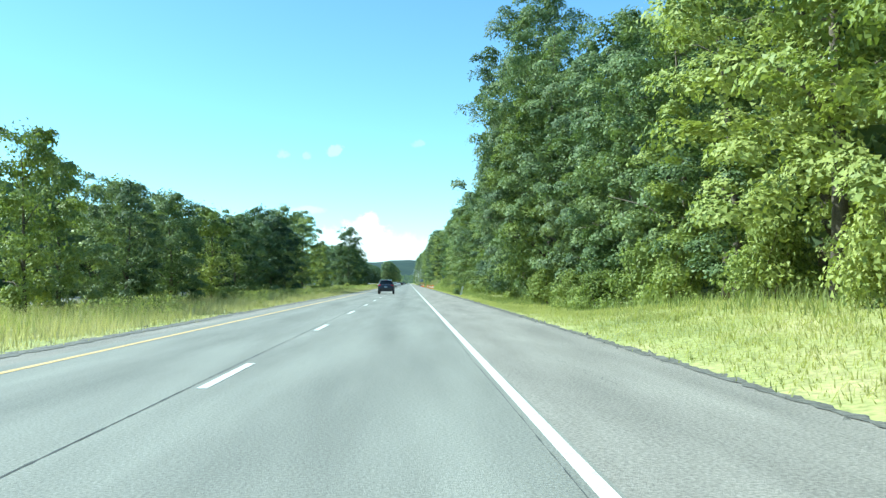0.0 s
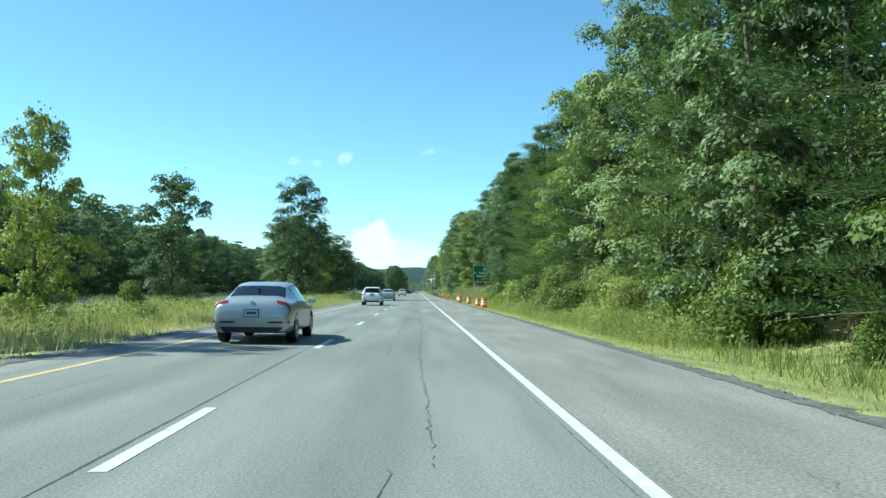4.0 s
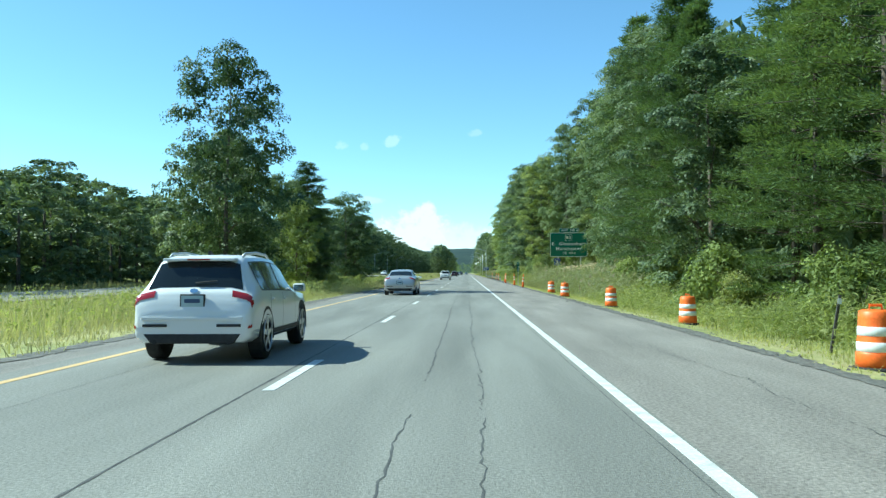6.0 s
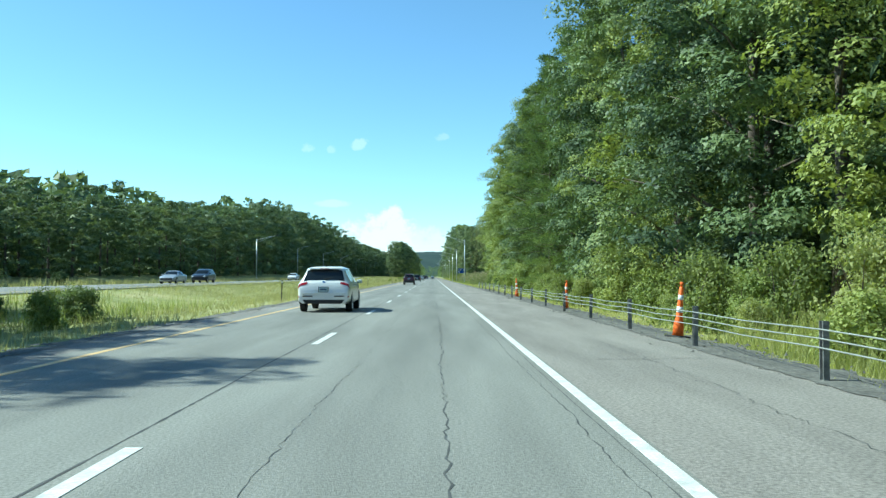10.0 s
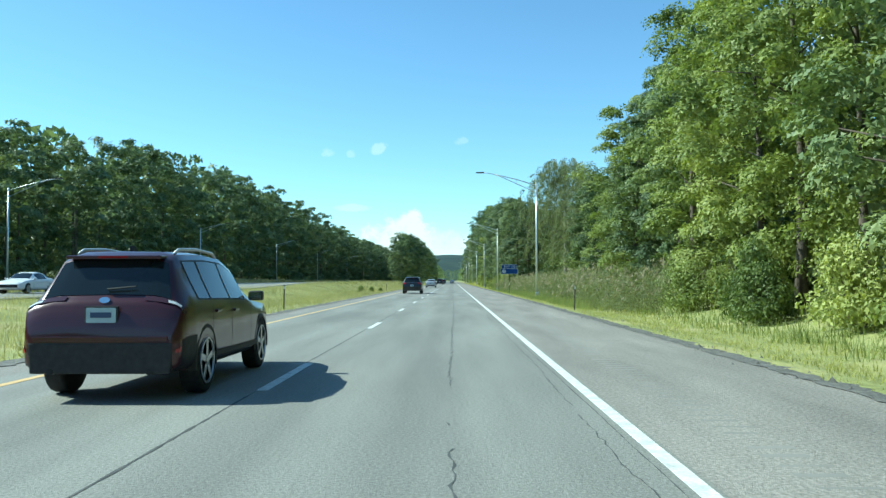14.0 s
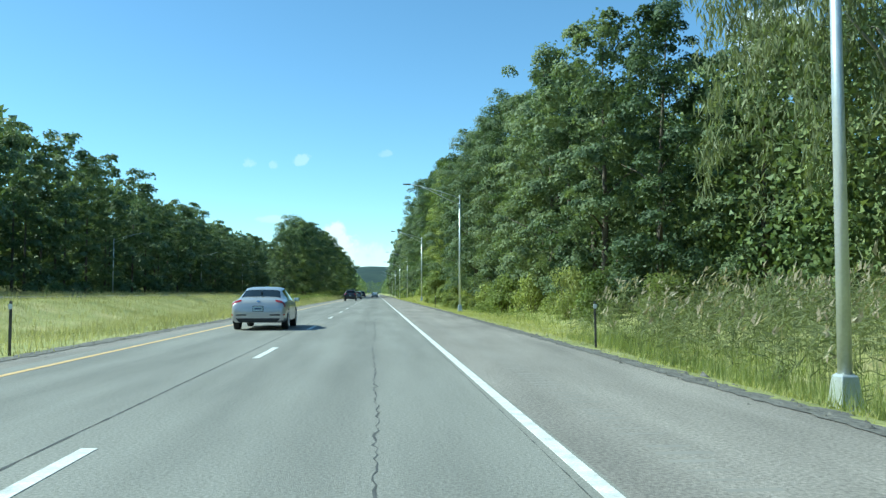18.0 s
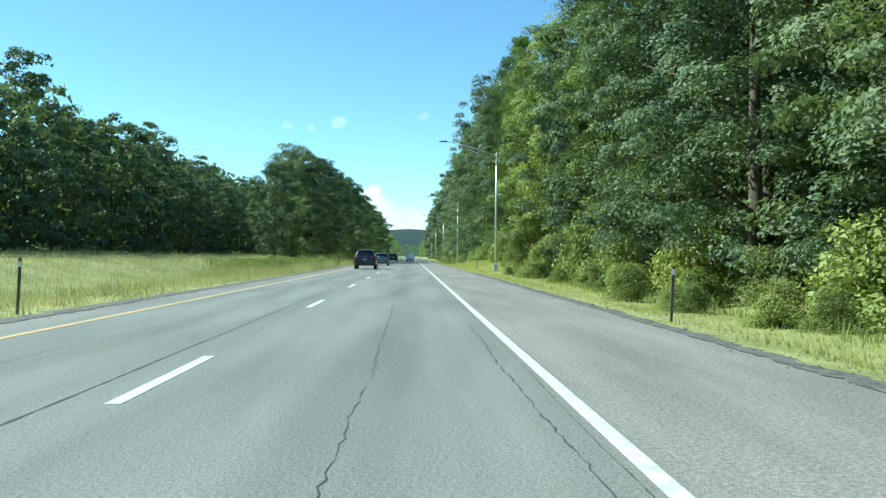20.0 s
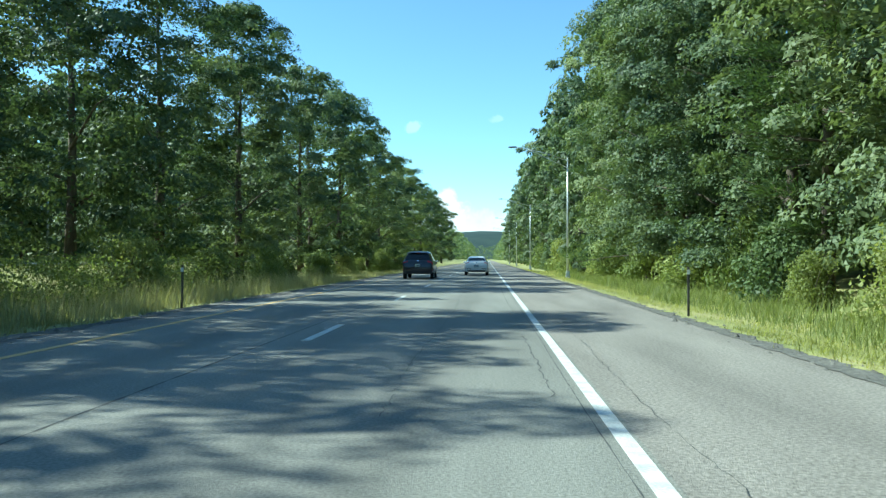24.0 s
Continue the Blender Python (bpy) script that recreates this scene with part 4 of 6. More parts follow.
# ---------------------------------------------------------------- grass, weeds, reeds and shrubs
def blades(c, tall, wide, r, lean=0.5, per=6, spread=0.12):
    """Tufts: per blades of grass round each point; a blade is one slender triangle."""
    n = len(c) * per
    p = np.repeat(c, per, 0) + np.concatenate([r.normal(0, spread, (n, 2)), np.zeros((n, 1))], 1)
    h = np.repeat(tall, per) * r.uniform(0.55, 1.15, n)
    a = r.uniform(0, 6.283, n)
    d = np.stack([np.cos(a), np.sin(a), np.zeros(n)], 1)
    s = np.stack([-np.sin(a), np.cos(a), np.zeros(n)], 1)
    w = wide * r.uniform(0.7, 1.4, n)[:, None]
    l = (lean * r.uniform(0.1, 1.0, n) * h)[:, None]
    v = np.stack([p - s * w, p + s * w, p + d * l + np.array([0, 0, 1.0]) * h[:, None]], 1).reshape(-1, 3)
    return v, np.arange(3 * n).reshape(-1, 3)


def strew(n, x0, x1, y0, y1, r, power=1.0):
    x = x0 + (x1 - x0) * r.uniform(0, 1, n) ** power
    y = r.uniform(y0, y1, n)
    return np.array([(a, b, ground_z(a, b) - 0.03) for a, b in zip(x, y)])


r = np.random.default_rng(101)


def keep_clear(c):
    """Leaves the bare earth heap open."""
    x, y = c[:, 0], c[:, 1]
    return c[~((y > 267 + (x - 5) * 0.2) & (y < 280.5 + (x - 5) * 0.4) & (x > 4.6 + 0.3 * np.sin(y)))]


c = keep_clear(strew(30000, 3.35, 8.0, -20, 800, r, 1.0))
v, f = blades(c, 0.05 + 0.10 * np.clip((c[:, 0] - 3.3) / 2.5, 0, 1) + 0.08 * r.uniform(0, 1, len(c)) ** 2, 0.011, r, 1.1, 8, 0.16)
tagged(new("grass", fast_mesh("grass", v, f, GRASS)), "short yellow-green mown grass on the verge", "grass", kind="stuff")
c = np.concatenate([strew(7000, 3.4, 9.0, 8, 62, r), strew(9000, 3.4, 9.0, 632, 708, r)])
v, f = blades(c, 0.05 + 0.13 * r.uniform(0, 1, len(c)) ** 2, 0.01, r, 1.2, 9, 0.22)
tagged(new("grass", fast_mesh("grass", v, f, GRASS)), "yellow-green grass on the sloping verge", "grass", kind="stuff")
c = keep_clear(strew(9000, 6.6, 10.5, -20, 800, r))
c = c[(np.sin(c[:, 1] * 0.11) + np.sin(c[:, 1] * 0.043 + 1) + r.normal(0, 0.5, len(c))) > -0.7]
v, f = blades(c, r.uniform(0.2, 0.6, len(c)), 0.016, r, 0.8, 8, 0.25)
tagged(new("weeds", fast_mesh("weeds", v, f, WEED)), "tall green weeds along the wood's edge", "weeds", kind="stuff")
c = strew(34000, -8.6, -22, -20, 820, r, 1.25)
v, f = blades(c, 0.10 + 0.38 * r.uniform(0, 1, len(c)) ** 2.2, 0.012, r, 0.9, 8, 0.24)
tagged(new("grass", fast_mesh("grass", v, f, GRASS_DRY)), "pale unmown grass on the median", "grass", kind="stuff")
c = strew(5200, -12.0, -20, 20, 330, r)
v, f = blades(c, r.uniform(0.3, 0.8, len(c)), 0.014, r, 0.7, 8, 0.25)
tagged(new("weeds", fast_mesh("weeds", v, f, WEED)), "tall green weeds on the median", "weeds", kind="stuff")
c = strew(1700, 4.4, 7.6, 281, 306, r)
c = c[c[:, 1] > 281.5 + (c[:, 0] - 5) * 0.4]
v, f = blades(c, (0.2 + 0.9 * r.uniform(0, 1, len(c)) ** 1.4) * np.clip((c[:, 0] - 3.6) / 2.2, 0.4, 1), 0.011, r, 0.9, 9, 0.3)
tagged(new("weeds", fast_mesh("weeds", v, f, GRASS)), "tall bright green grass beside the earth bank", "weeds", kind="stuff")
c = np.concatenate([strew(1900, 5.4, 9.5, 703, 770, r), strew(900, 5.6, 8.0, 60, 140, r)])
v, f = blades(c, 0.15 + 0.6 * r.uniform(0, 1, len(c)) ** 2, 0.012, r, 1.0, 9, 0.3)
tagged(new("weeds", fast_mesh("weeds", v, f, WEED)), "bright green weeds at the foot of the trees", "weeds", kind="stuff")
c = strew(1000, 4.6, 7.0, 236, 265, r)
v, f = blades(c, 0.25 + 0.85 * r.uniform(0, 1, len(c)) ** 1.5, 0.008, r, 0.9, 9, 0.28)
tagged(new("grass", fast_mesh("grass", v, f, GRASS_DRY)), "blond dry grass stalks beside the mile marker", "grass", kind="stuff")
c = strew(7000, -9.0, -15.5, 628, 740, r)
v, f = blades(c, 0.3 + 0.75 * r.uniform(0, 1, len(c)) ** 1.4, 0.007, r, 0.8, 10, 0.3)
tagged(new("grass", fast_mesh("grass", v, f, GRASS_DRY)), "tall straw-coloured grass before the median trees", "grass", kind="stuff")
c = strew(5200, -34, -42, 40, 800, r)
v, f = blades(c, r.uniform(0.3, 0.9, len(c)), 0.04, r, 0.5, 6, 0.5)
tagged(new("grass", fast_mesh("grass", v, f, GRASS_DRY)), "rough grass beside the opposite carriageway", "grass", kind="stuff")
c = strew(16000, -9.4, -21.5, 340, 720, r)
v, f = blades(c, (0.18 + 0.5 * r.uniform(0, 1, len(c)) ** 1.6) * np.clip((-c[:, 0] - 8.5) / 3, 0.4, 1), 0.006, r, 0.9, 10, 0.34)
tagged(new("grass", fast_mesh("grass", v, f, GRASS_DRY)), "tall seeding grass on the median", "grass", kind="stuff")
c = strew(15000, -9.2, -20.5, 20, 300, r)
v, f = blades(c, (0.25 + 0.75 * r.uniform(0, 1, len(c)) ** 1.5) * np.clip((-c[:, 0] - 8.3) / 2.5, 0.3, 1), 0.007, r, 0.8, 10, 0.34)
tagged(new("grass", fast_mesh("grass", v, f, GRASS_DRY)), "tall seeding grass along the median", "grass", kind="stuff")
c = strew(9000, -9.8, -19.5, 30, 300, r)
c = c[(np.sin(c[:, 1] * 0.23 + c[:, 0]) + np.sin(c[:, 1] * 0.09) + r.normal(0, 0.4, len(c))) > -0.3]
k = np.repeat(np.arange(len(c)), 12)
p = c[k] + r.normal(0, 0.22, (len(k), 3)) * np.array([1, 1, 0]) + np.stack([np.zeros(len(k))] * 2 + [r.uniform(0.05, 1.0, len(k))], 1)
ll = r.uniform(0.06, 0.15, len(k))
v, f = leaflets(p, ll, ll * 0.5, unit(len(k), r), r)
tagged(new("weeds", fast_mesh("weeds", v, f, WEED)), "leafy green weeds scattered over the median", "weeds", kind="stuff")
# reeds in the wet ditch: thin stalks, drooping leaves, feathery plumes
def reed_bed(n, x0, x1, y0, y1, tall, mat, label, per, plumes):
    c = strew(n, x0, x1, y0, y1, r, 0.9)
    c = c[(np.sin(c[:, 1] * 0.5 + c[:, 0]) + np.sin(c[:, 1] * 0.17 + 2 * c[:, 0]) + r.normal(0, 0.7, len(c))) > -1.1]
    h = r.uniform(tall * 0.55, tall, len(c)) * np.clip((c[:, 0] - x0 + 1.2) / 2.4, 0.4, 1) * (0.85 + 0.2 * np.sin(c[:, 1] * 0.31))
    lean = r.normal(0, 0.12, (len(c), 2))
    v1, f1 = blades(c, h * 0.95, 0.008, r, 0.15, 1, 0.02)
    k = np.repeat(np.arange(len(c)), per)
    t = r.uniform(0.2, 1.0, len(k))
    p = c[k].copy()
    p[:, :2] += lean[k] * (t * h[k])[:, None] + r.normal(0, 0.10, (len(k), 2))
    p[:, 2] += t * h[k]
    axis = r.normal(0, 1, (len(k), 3)) * np.array([1, 1, 0.5]) + np.array([0.1, 0, 0.55])
    axis /= np.linalg.norm(axis, axis=1)[:, None]
    ll = r.uniform(0.18, 0.4, len(k)) * (1.0 if tall > 2 else 0.6)
    v2, f2 = leaflets(p, ll, ll * (0.09 if tall > 2 else 0.15), axis, r)
    f1 = f1.reshape(-1, 3)
    tagged(new("reeds", fast_mesh("reeds", np.concatenate([v1, v2]), np.concatenate([f1, f2 + len(v1)]), mat)), label, "reeds", kind="stuff")
    if plumes:
        pick = r.uniform(size=len(c)) < plumes
        m = int(pick.sum())
        top = c[pick] + np.concatenate([lean[pick] * h[pick][:, None], h[pick][:, None]], 1)
        top = np.repeat(top, 3, 0) + r.normal(0, 0.05, (3 * m, 3))
        axis = r.normal(0, 0.35, (3 * m, 3)) + np.array([0.35, 0, 0.9])
        axis /= np.linalg.norm(axis, axis=1)[:, None]
        ll = r.uniform(0.16, 0.32, 3 * m)
        v, f = leaflets(top, ll, ll * 0.3, axis, r)
        tagged(new("reed_plumes", fast_mesh("reed_plumes", v, f, PLUME)), "pale brown feathery reed plumes", "reeds", kind="stuff")


reed_bed(9000, 5.6, 13.5, 441, 549, 2.5, REED, "dense grey-green reeds in the ditch", 17, 0.28)
c = strew(2600, 4.5, 6.6, 446, 545, r)
v, f = blades(c, 0.2 + 0.75 * r.uniform(0, 1, len(c)) ** 1.3 * np.clip((c[:, 0] - 4.0) / 1.6, 0.3, 1), 0.008, r, 0.6, 10, 0.28)
tagged(new("weeds", fast_mesh("weeds", v, f, WEED)), "bright green grass before the reeds", "weeds", kind="stuff")
reed_bed(5200, 5.0, 9.6, 214, 268, 2.5, REED, "tall grey-green reeds beside the road sign", 16, 0.06)
reed_bed(5200, 4.7, 9.0, 138, 216, 1.35, WEED, "green weeds behind the traffic barrels", 15, 0.0)
c = strew(4200, -11.0, -16.5, 636, 735, r)
k = np.repeat(np.arange(len(c)), 22)
p = c[k] + r.normal(0, 0.26, (len(k), 3)) * np.array([1, 1, 0]) + np.stack([np.zeros(len(k))] * 2 + [r.uniform(0.05, 1.0, len(k)) * (1.1 + 0.5 * (c[k][:, 1] > 695))], 1)
ll = r.uniform(0.06, 0.15, len(k))
v, f = leaflets(p, ll, ll * 0.5, unit(len(k), r), r)
tagged(new("weeds", fast_mesh("weeds", v, f, WEED)), "lush tall green weeds on the median", "weeds", kind="stuff")

SHRUBS = [(shrub_mesh(51, LEAF_LIGHT), "dense green shrub at the wood's edge"), (shrub_mesh(52, LEAF_LIGHT), "bright green leafy shrub in the grass"), (shrub_mesh(53, WEED, 0.06), "yellow-green bushy weeds in the grass"),
          (shrub_mesh(54, LEAF, 0.07), "dark green bramble bush at the wood's edge")]


bm = bmesh.new()
for k in range(7):
    a = k * 0.9
    tube(bm, [(0.05 * math.cos(a), 0.05 * math.sin(a), -0.1), (0.3 * math.cos(a), 0.3 * math.sin(a), 0.55), (0.55 * math.cos(a + 0.3), 0.55 * math.sin(a + 0.3), 1.0)], [0.022, 0.014, 0.005], 5)
STEMS = mesh_of("stem", bm, BARK)


def bush(x, y, size, kind, tall=1.0, group="shrubs along the road"):
    me, label = SHRUBS[kind]
    ob = thing("shrub", label, "shrub", group, at=Matrix.LocRotScale((x, y, ground_z(x, y) - 0.05), Euler((0, 0, tree_rng.uniform(0, 6.283))), (size, size, size * tall)))
    for nm, mesh in (("foliage", me), ("stem", STEMS)):
        o = new(nm, mesh)
        o.parent = ob
    return ob


y = -15.0
while y < 830:
    x = table(y, RIGHT_X) - (tree_rng.uniform(0.5, 1.5) if y < 135 else tree_rng.uniform(1.2, 2.9))
    s = tree_rng.uniform(1.0, 2.1) * (0.85 if 400 < y < 450 else 0.5 if 222 < y < 266 else 1.0)
    if not (266 < y < 296 and x < 15):
        bush(x, y + tree_rng.uniform(-1.5, 1.5), s, (0, 3, 1, 2)[tree_rng.choice(4, p=[0.25, 0.15, 0.38, 0.22])], tree_rng.uniform(0.9, 1.5))
    y += tree_rng.uniform(4.6, 7.2) * (2.0 if 440 < y < 545 else 1.0)
for y0, y1, n in ((44, 140, 26), (590, 642, 22), (300, 345, 26), (150, 214, 14)):
    for k in range(n):
        y = tree_rng.uniform(y0, y1)
        bush(tree_rng.uniform(8.2, 10.0) if y0 == 44 else tree_rng.uniform(6.0, 8.4), y, tree_rng.uniform(0.45, 1.0) * (1.4 if y0 == 300 else 1.9 if y0 == 150 else 1.0), int(tree_rng.choice([0, 1, 2, 2, 1])), tree_rng.uniform(0.8, 1.3))
for x, y, z, k in ((8.4, 286, 1.1, 0), (9.6, 289, 1.5, 1), (8.0, 291, 1.0, 3), (9.2, 295, 1.4, 0), (8.2, 298, 1.1, 1), (8.8, 302, 1.5, 3)):
    bush(x, y, z, k, 1.2)
for k in range(24):
    y = tree_rng.uniform(40, 330)
    bush(-tree_rng.uniform(12.5, 17.5), y, tree_rng.uniform(0.5, 1.2), int(tree_rng.choice([0, 1, 2, 3])), tree_rng.uniform(0.8, 1.4), "shrubs in the median")
for k in range(9):
    y = 640 + 62 * tree_rng.uniform(0, 1)
    bush(-tree_rng.uniform(11.5, 17), y, tree_rng.uniform(0.6, 1.1), int(tree_rng.choice([1, 2, 2, 0])), tree_rng.uniform(0.8, 1.1), "shrubs in the median")
for k in range(20):
    y = 700 + 100 * tree_rng.uniform(0, 1)
    bush(-tree_rng.uniform(11.5, 15.5), y, tree_rng.uniform(0.9, 1.7), int(tree_rng.choice([1, 2, 0, 3])), tree_rng.uniform(0.9, 1.3), "shrubs in the median")
for x, y, s in ((-9.6, 667, 0.55), (-10.5, 585, 0.4), (-11, 500, 0.45), (-10.4, 378, 0.4), (-10.2, 296, 0.5), (-10.6, 302, 0.6), (-12, 310, 0.7), (-10, 500, 0.35), (-13, 506, 0.6)):
    bush(x, y, s, 0, 1.2, "shrubs in the median")
for k in range(8):
    bush(-tree_rng.uniform(35.5, 39), tree_rng.uniform(60, 800), tree_rng.uniform(0.8, 1.8), 3, 1.0, "shrubs across the highway")



# ---------------------------------------------------------------- roadside furniture
STEEL = noisy("galvanised_steel", ((0.3, (0.42, 0.44, 0.44)), (0.7, (0.58, 0.60, 0.60))), 3.0, 0.45, (30.0, 0.1), metal=0.75)
ALUMINIUM = noisy("brushed_aluminium", ((0.3, (0.55, 0.57, 0.57)), (0.7, (0.70, 0.72, 0.72))), 2.0, 0.4, (20.0, 0.06), metal=0.6)
RUSTY = noisy("weathered_steel", ((0.3, (0.06, 0.055, 0.05)), (0.7, (0.15, 0.14, 0.13))), 8.0, 0.7, (40.0, 0.2), metal=0.4)
CABLE = noisy("steel_cable", ((0.3, (0.30, 0.31, 0.28)), (0.7, (0.46, 0.47, 0.42))), 30.0, 0.5, metal=0.5)
ORANGE = noisy("orange_plastic", ((0.3, (0.78, 0.13, 0.02)), (0.7, (0.90, 0.19, 0.03))), 4.0, 0.45, (30.0, 0.1))
REFLECT = noisy("white_reflective_band", ((0.3, (0.72, 0.72, 0.70)), (0.7, (0.84, 0.84, 0.82))), 9.0, 0.4, (40.0, 0.06))
RUBBER = noisy("black_rubber", ((0.3, (0.018, 0.018, 0.018)), (0.7, (0.035, 0.035, 0.034))), 12.0, 0.8)
SIGN_GREEN = noisy("sign_green", ((0.3, (0.008, 0.105, 0.062)), (0.7, (0.012, 0.13, 0.078))), 0.9, 0.45, (12.0, 0.06))
SIGN_BLUE = noisy("sign_blue", ((0.3, (0.008, 0.045, 0.22)), (0.7, (0.012, 0.06, 0.27))), 0.9, 0.45, (12.0, 0.06))
SIGN_WHITE = material("sign_white", (0.72, 0.74, 0.72), 0.45)
CONCRETE = noisy("concrete", ((0.3, (0.28, 0.27, 0.25)), (0.7, (0.40, 0.39, 0.36))), 3.0, 0.9, (30.0, 0.15), 0.3)


def text_mesh(words, size, mat, thick=0.004, gap=1.0):
    cu = bpy.data.curves.new("text", "FONT")
    cu.body, cu.size, cu.align_x, cu.align_y, cu.extrude = words, size, "CENTER", "CENTER", thick
    cu.space_character, cu.offset = gap, 0.012 * size
    ob = bpy.data.objects.new("text", cu)
    me = bpy.data.meshes.new_from_object(ob)
    bpy.data.objects.remove(ob)
    me.materials.clear()
    me.materials.append(mat)
    return me


def lettering(parent, words, x, y, z, size, mat=SIGN_WHITE, stretch=1.0, name="lettering", width=0.0):
    """Raised letters on a sign; width, where given, is the length of the line in metres."""
    o = new(name, text_mesh(words, size, mat, gap=1.12 if width else 1.0))
    o.parent = parent
    if width:
        xs = [v.co.x for v in o.data.vertices]
        stretch = width / (max(xs) - min(xs))
    o.matrix_basis = Matrix.LocRotScale((x, y, z), Euler((math.pi / 2, 0, 0)), (stretch, 1, 1))
    return o


def plate(w, h, t, corner=0.06, x=0.0, z=0.0, y=0.0, seg=4):
    """An upright plate with rounded corners; its face looks to -y."""
    bm = bmesh.new()
    pts = []
    for cx, cz, a0 in ((w / 2 - corner, h / 2 - corner, 0), (-w / 2 + corner, h / 2 - corner, 90), (-w / 2 + corner, -h / 2 + corner, 180), (w / 2 - corner, -h / 2 + corner, 270)):
        for k in range(seg + 1):
            a = radians(a0 + 90 * k / seg)
            pts.append((x + cx + corner * math.cos(a), z + cz + corner * math.sin(a)))
    front = [bm.verts.new((px, y - t / 2, pz)) for px, pz in pts]
    back = [bm.verts.new((px, y + t / 2, pz)) for px, pz in pts]
    bm.faces.new(front)
    bm.faces.new(back[::-1])
    n = len(pts)
    for k in range(n):
        bm.faces.new((front[k], back[k], back[(k + 1) % n], front[(k + 1) % n]))
    bmesh.ops.recalc_face_normals(bm, faces=list(bm.faces))
    return bm


def rim(w, h, width, t, corner, x=0.0, z=0.0, y=0.0, seg=4):
    """A border line that follows a rounded plate."""
    bm = bmesh.new()
    loops = []
    for inset in (0.0, width):
        c = max(corner - inset, 0.005)
        W, H = w - 2 * inset, h - 2 * inset
        loop = []
        for cx, cz, a0 in ((W / 2 - c, H / 2 - c, 0), (-W / 2 + c, H / 2 - c, 90), (-W / 2 + c, -H / 2 + c, 180), (W / 2 - c, -H / 2 + c, 270)):
            for k in range(seg + 1):
                a = radians(a0 + 90 * k / seg)
                loop.append((x + cx + c * math.cos(a), z + cz + c * math.sin(a)))
        loops.append(loop)
    rings = [[bm.verts.new((px, yy, pz)) for px, pz in loops[i]] for i, yy in ((0, y + t / 2), (0, y - t / 2), (1, y - t / 2), (1, y + t / 2))]
    n = len(rings[0])
    for a, b in zip(rings, rings[1:] + rings[:1]):
        for k in range(n):
            bm.faces.new((a[k], a[(k + 1) % n], b[(k + 1) % n], b[k]))
    bmesh.ops.recalc_face_normals(bm, faces=list(bm.faces))
    return bm


def i_post(h, w=0.1, d=0.15, deep=0.4):
    bm = bmesh.new()
    box(bm, -w / 2, w / 2, -d / 2, -d / 2 + 0.014, -deep, h)
    box(bm, -w / 2, w / 2, d / 2 - 0.014, d / 2, -deep, h)
    box(bm, -0.006, 0.006, -d / 2 + 0.014, d / 2 - 0.014, -deep, h - 0.001)
    return bm


def post_at(parent, x, y, bm, mat=STEEL, name="post"):
    o = part(name, bm, mat, parent)
    o.location = (x, y, 0)
    return o


# the large green exit sign on the earth heap
sx, sy, sz = 12.75, 288.0, 3.42
g = thing("exit_sign", "large green exit direction sign with white lettering on two steel posts", "road sign", at=pose(sx, sy, 0))
part("panel", plate(5.15, 3.34, 0.05, 0.22, 0, sz + 1.67), SIGN_GREEN, g)
part("border", rim(5.15, 3.34, 0.045, 0.008, 0.22, 0, sz + 1.67, -0.03), SIGN_WHITE, g, "white border line")
tab = part("tab", plate(2.75, 0.62, 0.05, 0.1, 0.05, sz + 3.34 + 0.33), SIGN_GREEN, g, "green exit number tab")
lettering(g, "EXIT", -0.55, -0.032, sz + 3.67, 0.36, width=0.86)
lettering(g, "10", 0.5, -0.032, sz + 3.67, 0.52, width=0.55)
bm = bmesh.new()
box(bm, 1.1, 1.26, -0.034, -0.028, sz + 3.55, sz + 3.8)
part("letter_bar", bm, SIGN_WHITE, g, "plain white bar")
part("border", rim(2.75, 0.62, 0.03, 0.008, 0.1, 0.05, sz + 3.67, -0.03), SIGN_WHITE, g)
part("route_marker", rim(0.92, 0.9, 0.03, 0.008, 0.02, 0.0, sz + 2.68, -0.03), SIGN_WHITE, g, "white square outline")
lettering(g, "83", 0.0, -0.032, sz + 2.68, 0.56, width=0.64)
lettering(g, "E.  Glastonbury", 0.0, -0.032, sz + 1.80, 0.6, width=4.7)
lettering(g, "Manchester", 0.0, -0.032, sz + 1.12, 0.6, width=3.58)
lettering(g, "1/2", -0.6, -0.032, sz + 0.5, 0.46, width=0.5)
lettering(g, "MILE", 0.46, -0.032, sz + 0.5, 0.36, width=0.9)
for dx, low in ((-1.5, -0.9), (1.65, 0.1)):
    post_at(g, dx, 0.12, i_post(sz + 3.2, 0.16, 0.2, 0.3), STEEL)
for z in (0.5, 1.7, 2.9):
    bm = bmesh.new()
    box(bm, -2.4, 2.4, 0.026, 0.06, sz + z - 0.04, sz + z + 0.04)
    part("rail", bm, STEEL, g)
b = thing("blue_sign", "small blue route sign fixed to a steel post", "road sign", at=pose(sx - 1.5, sy - 0.02, 0))
part("panel", plate(0.85, 1.0, 0.02, 0.06, -0.12, 2.72), SIGN_BLUE, b)
bm = bmesh.new()
box(bm, -0.17, -0.07, -0.02, -0.012, 2.5, 2.95)
part("symbol", bm, SIGN_WHITE, b, "plain white bar")
bm = bmesh.new()
box(bm, -0.08, 0.08, 0.012, 0.03, 2.3, 3.1)
part("bracket", bm, STEEL, b)

